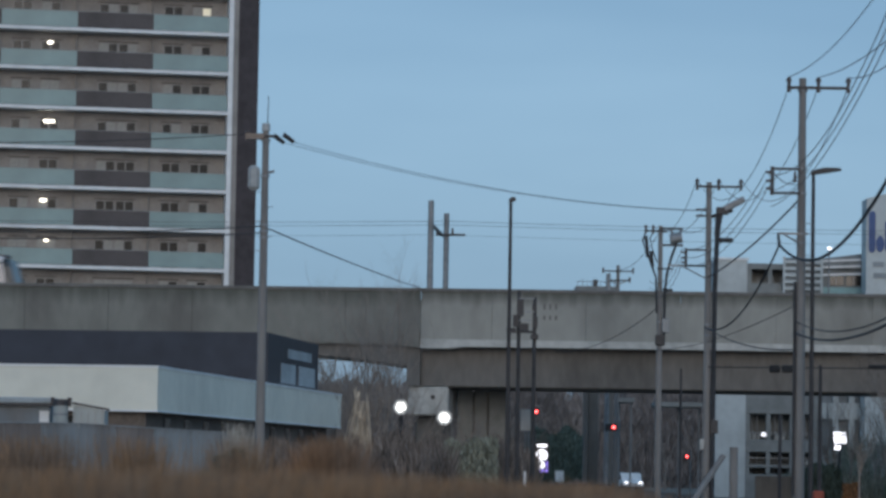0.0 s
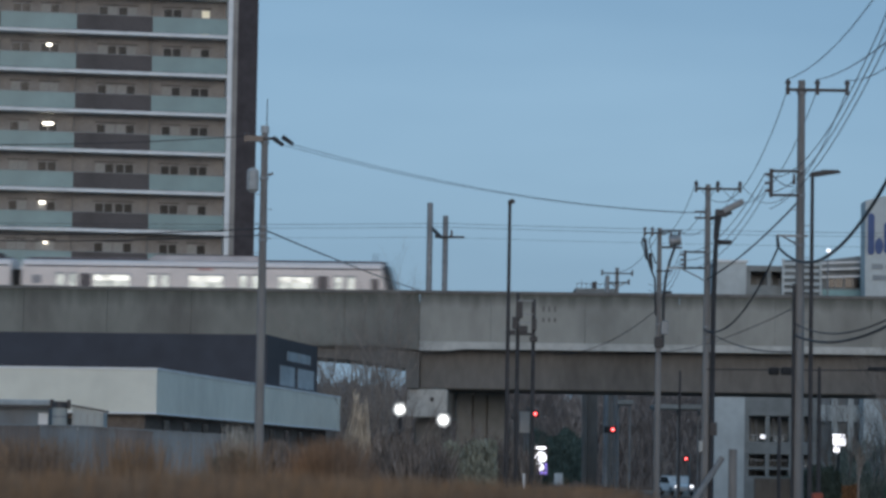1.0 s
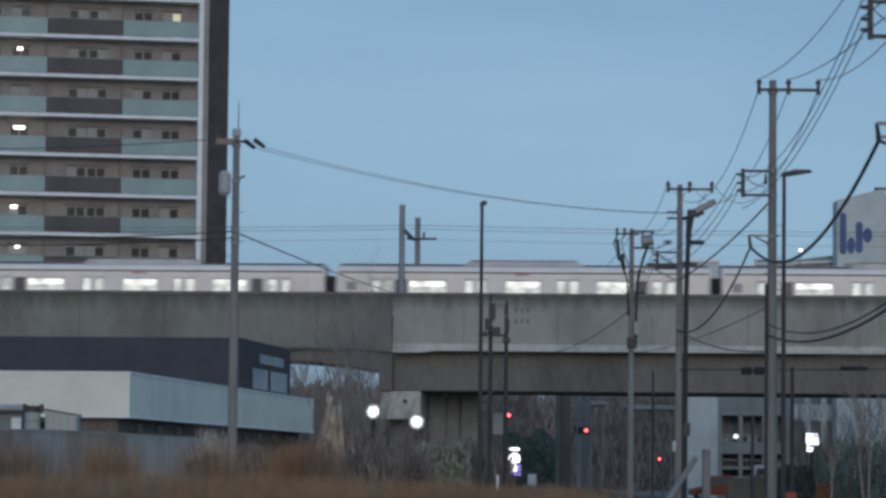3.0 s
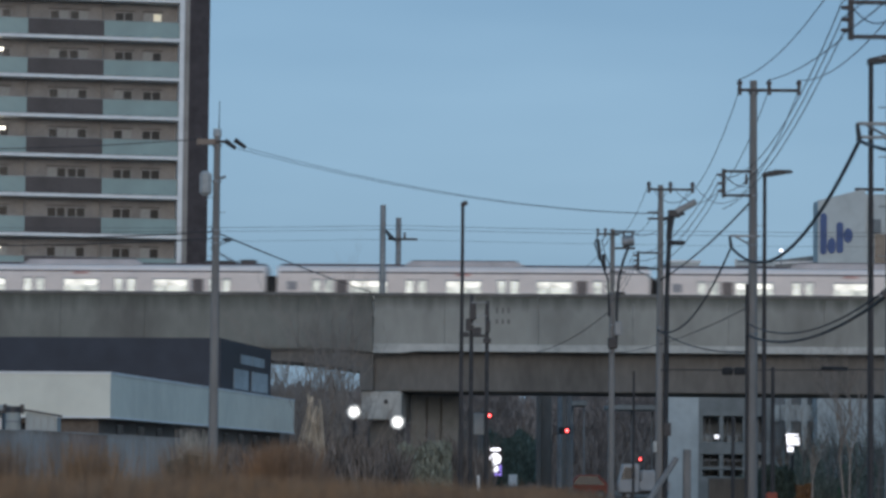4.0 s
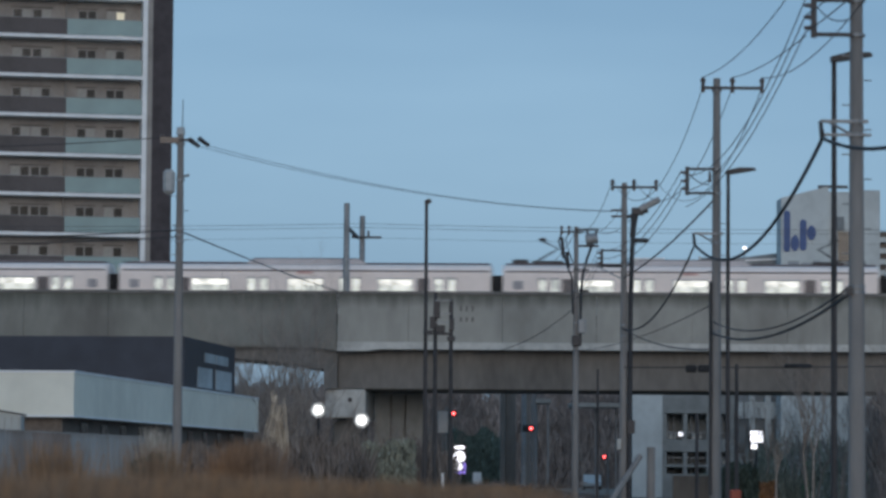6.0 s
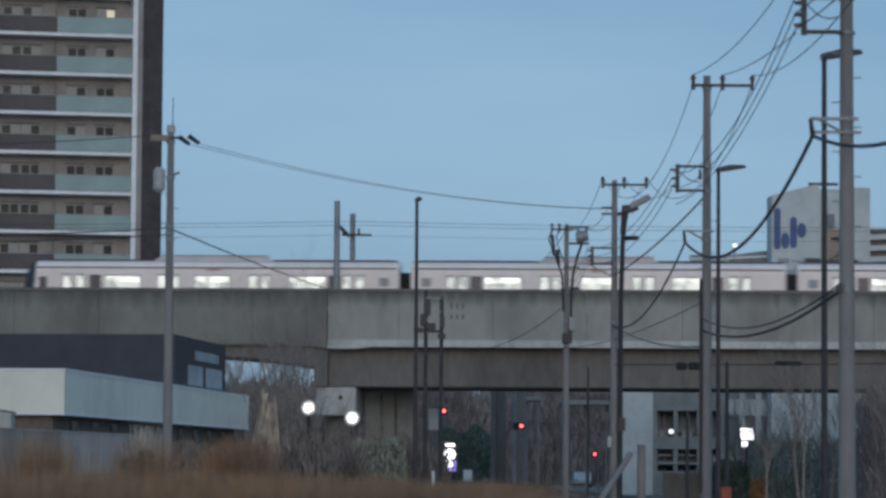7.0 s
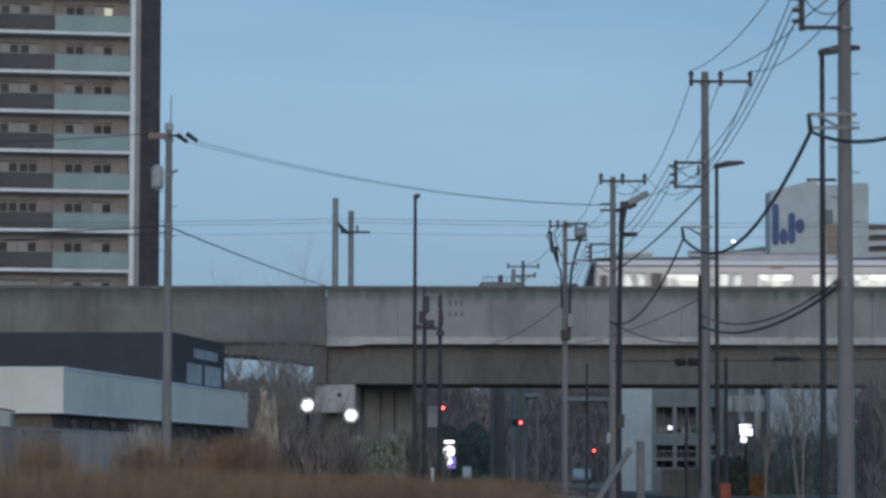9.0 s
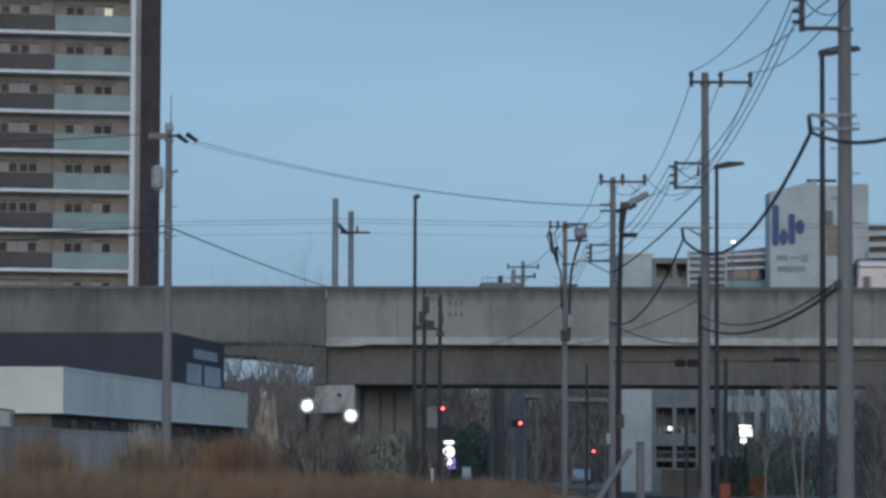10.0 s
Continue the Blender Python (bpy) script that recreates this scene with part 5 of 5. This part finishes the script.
# ---- vehicles ----
def vehicle(name, label, paint, length, height, lamps):
    v = thing(name, pose(0, 0, 0), label, "car" if height < 1.8 else "van")
    L, H = length / 2, height
    if height < 1.8:
        side = [(-L, 0.35), (L, 0.35), (L + 0.02, 0.7), (L * 0.5, 0.92), (L * 0.22, H), (-L * 0.55, H), (-L * 0.95, 0.95)]
        glass_side = [(L * 0.44, 0.95), (L * 0.2, H - 0.08), (-L * 0.5, H - 0.08), (-L * 0.8, 0.95)]
    else:
        side = [(-L, 0.4), (L, 0.4), (L, 1.0), (L * 0.85, 1.15), (L * 0.68, H), (-L, H)]
        glass_side = [(L * 0.8, 1.2), (L * 0.66, H - 0.2), (L * 0.3, H - 0.2), (L * 0.3, 1.2)]
    bm = prisma(side, -0.85, 0.85)
    bmesh.ops.bevel(bm, geom=bm.edges[:], offset=0.05, segments=1, affect="EDGES")
    part("body", bm, paint, v)
    part("side_glass", prisma(glass_side, -0.862, 0.862), "train_black", v)
    for x in (-L * 0.62, L * 0.62):
        for y in (-0.78, 0.78):
            w_ob = part("wheel", rodded((x, y - 0.1, 0.32), (x, y + 0.1, 0.32), 0.32, None, 16), "rubber", v)
            part("rim", rodded((x, y - 0.11, 0.32), (x, y + 0.11, 0.32), 0.18, None, 12), "steel_grey", w_ob)
    for y in (-0.6, 0.6):
        part("headlight", boxed(L - 0.03, L + 0.05, y - 0.14, y + 0.14, 0.62, 0.8, 0.02), "lamp_sign" if lamps else "frame_pale", v, "white headlight")
        part("tail_light", boxed(-L - 0.04, -L + 0.02, y - 0.12, y + 0.12, 0.7, 0.9), "red_plastic", v)
    return v


white_car = vehicle("car", "small white car with lit headlights on the road", "tower_slab", 3.9, 1.5, True)
blue_car = vehicle("car", "pale blue-grey car waiting at the crossing", "shed", 4.1, 1.45, False)
red_car = vehicle("car", "small dull red car crossing under the viaduct", "red_plastic", 3.4, 1.6, False)


def small_truck():
    v = thing("truck", pose(0, 0, 0), "small white truck with a low open bed", "truck")
    cab = prisma([(0.35, 0.5), (1.66, 0.5), (1.68, 1.05), (1.38, 2.3), (0.45, 2.36), (0.35, 2.3)], -0.72, 0.72)
    bmesh.ops.bevel(cab, geom=cab.edges[:], offset=0.04, segments=1, affect="EDGES")
    part("cab", cab, "truck_white", v)
    part("side_glass", prisma([(0.6, 1.35), (1.5, 1.35), (1.3, 2.1), (0.6, 2.1)], -0.732, 0.732), "train_black", v)
    part("bed", boxed(-1.66, 0.3, -0.72, 0.72, 0.62, 0.78, 0.02), "truck_white", v)
    for y in (-0.7, 0.66):
        part("side_board", boxed(-1.66, 0.3, y, y + 0.04, 0.78, 1.2), "truck_white", v)
    part("tail_board", boxed(-1.68, -1.63, -0.7, 0.7, 0.78, 1.2), "truck_white", v)
    part("load", boxed(-1.5, 0.2, -0.62, 0.62, 0.79, 1.92, 0.06), "truck_white", v, "white covered load")
    part("chassis", boxed(-1.55, 1.5, -0.4, 0.4, 0.4, 0.6), "steel_dark", v)
    for x in (-1.0, 1.05):
        for y in (-0.62, 0.62):
            w_ob = part("wheel", rodded((x, y - 0.09, 0.28), (x, y + 0.09, 0.28), 0.28, None, 16), "rubber", v)
            part("rim", rodded((x, y - 0.1, 0.28), (x, y + 0.1, 0.28), 0.16, None, 12), "steel_grey", w_ob)
    for y in (-0.55, 0.55):
        part("headlight", boxed(1.64, 1.72, y - 0.12, y + 0.12, 0.78, 0.95, 0.02), "frame_pale", v, "clear headlight")
    return v


truck = small_truck()


# ---- dry grass in front ----
def grass_height(x):
    """A low swell in the field that falls off towards the road."""
    edge = max(0.0, x - 0.72)
    return 1.52 - 0.02 / (1 + math.exp(-(x - 0.1) / 0.06)) - 0.1 * edge - 0.9 * edge * edge


def grass_spot(g):
    y = g.uniform(15, 21)
    a = g.uniform(-0.16, 0.075)
    x = a * y
    h = grass_height(a * 18) + 0.07 * noise.noise((x * 1.6, y * 0.3, 0.4)) + 0.05 * noise.noise((x * 5.1, y * 0.5, 2.4))
    return x, y, h * (1.03 - 0.3 * abs(g.gauss(0, 0.42))), g.uniform(0.003, 0.008), g.uniform(0.05, 0.5)


blades("dry_grass", "field_grass", "tall dry brown grass covering the field", "grass", 30000, grass_spot, 11)
blades("dry_grass", "drab_grass", "drab grey-brown dead stalks in the field", "grass", 16000, grass_spot, 14)


def rust_spot(g):
    x, y = -1.2 + g.gauss(0, 0.27), 36 + g.uniform(-0.5, 0.5)
    return x, y, (1.5 + 0.47 * math.exp(-((x + 1.18) / 0.27) ** 2)) * (1.0 - 0.4 * abs(g.gauss(0, 0.35))), g.uniform(0.004, 0.012), g.uniform(0.05, 0.4)


blades("rust_bush", "grass", "rust-brown dead bush standing over the field", "bush", 2800, rust_spot, 15)


def tuft_spot(g):
    c = g.choice((-5.3, -4.7, -3.6, -2.4))
    x, y = c + g.gauss(0, 0.2), 40 + g.uniform(-0.8, 0.8)
    return x, y, 1.95 * (1.0 - 0.4 * abs(g.gauss(0, 0.35))), g.uniform(0.004, 0.012), g.uniform(0.05, 0.4)


blades("dry_grass", "field_grass", "russet tufts standing above the field", "grass", 2000, tuft_spot, 16)


def field_spot(g):
    y = g.uniform(44, 140)
    x = g.uniform(-0.16 * y, 0.05 * y)
    return x, y, g.uniform(0.4, 1.2), g.uniform(0.01, 0.03), g.uniform(0.05, 0.4)


blades("dry_grass", "grass", "shorter dry grass further out in the field", "grass", 16000, field_spot, 12)


def wide_spot(g):
    y = g.uniform(3, 140)
    x = g.uniform(-60, 2)
    return x, y, g.uniform(0.4, 1.3), g.uniform(0.02, 0.05), g.uniform(0.05, 0.4)


blades("dry_grass", "grass", "dry grass around the field", "grass", 14000, wide_spot, 13)


# ---- what moves ----
def motions():
    rows = [0.5 * i for i in range(21)]
    for car, offset, turn in TRAIN:
        walk(car, [(t, VIA @ pose(train_place(t) + offset, TRACK_Y, RAIL, 0, 0, turn)) for t in rows])

    walk(white_car, [(t, pose(x, y, 0.02, 0, 0, a)) for t, x, y, a in (
        (0.0, 15.6, 283, -85), (0.5, 17.3, 268, -80), (1.0, 18.2, 264, -75), (1.5, 18.6, 262, -70), (2.0, 19.8, 261, -60), (3.0, 23.2, 260, -20), (4.0, 30, 259.6, 0), (10.0, 76, 259.6, 0))])
    walk(blue_car, [(t, pose(x, y, 0, 0, 0, -94)) for t, x, y in (
        (0.0, 30.6, 450), (4.0, 24.0, 350), (5.0, 22.7, 332), (6.0, 22.3, 327), (7.0, 22.2, 326), (10.0, 22.2, 326))])
    for ob, ahead in ((truck, 0.0), (red_car, 3.9)):
        walk(ob, [(t, pose(8.65 - 7.3 * (t - 5.0) - ahead, 219, 0.02, 0, 0, 180)) for t in (0.0, 5.0, 10.0)])


motions()
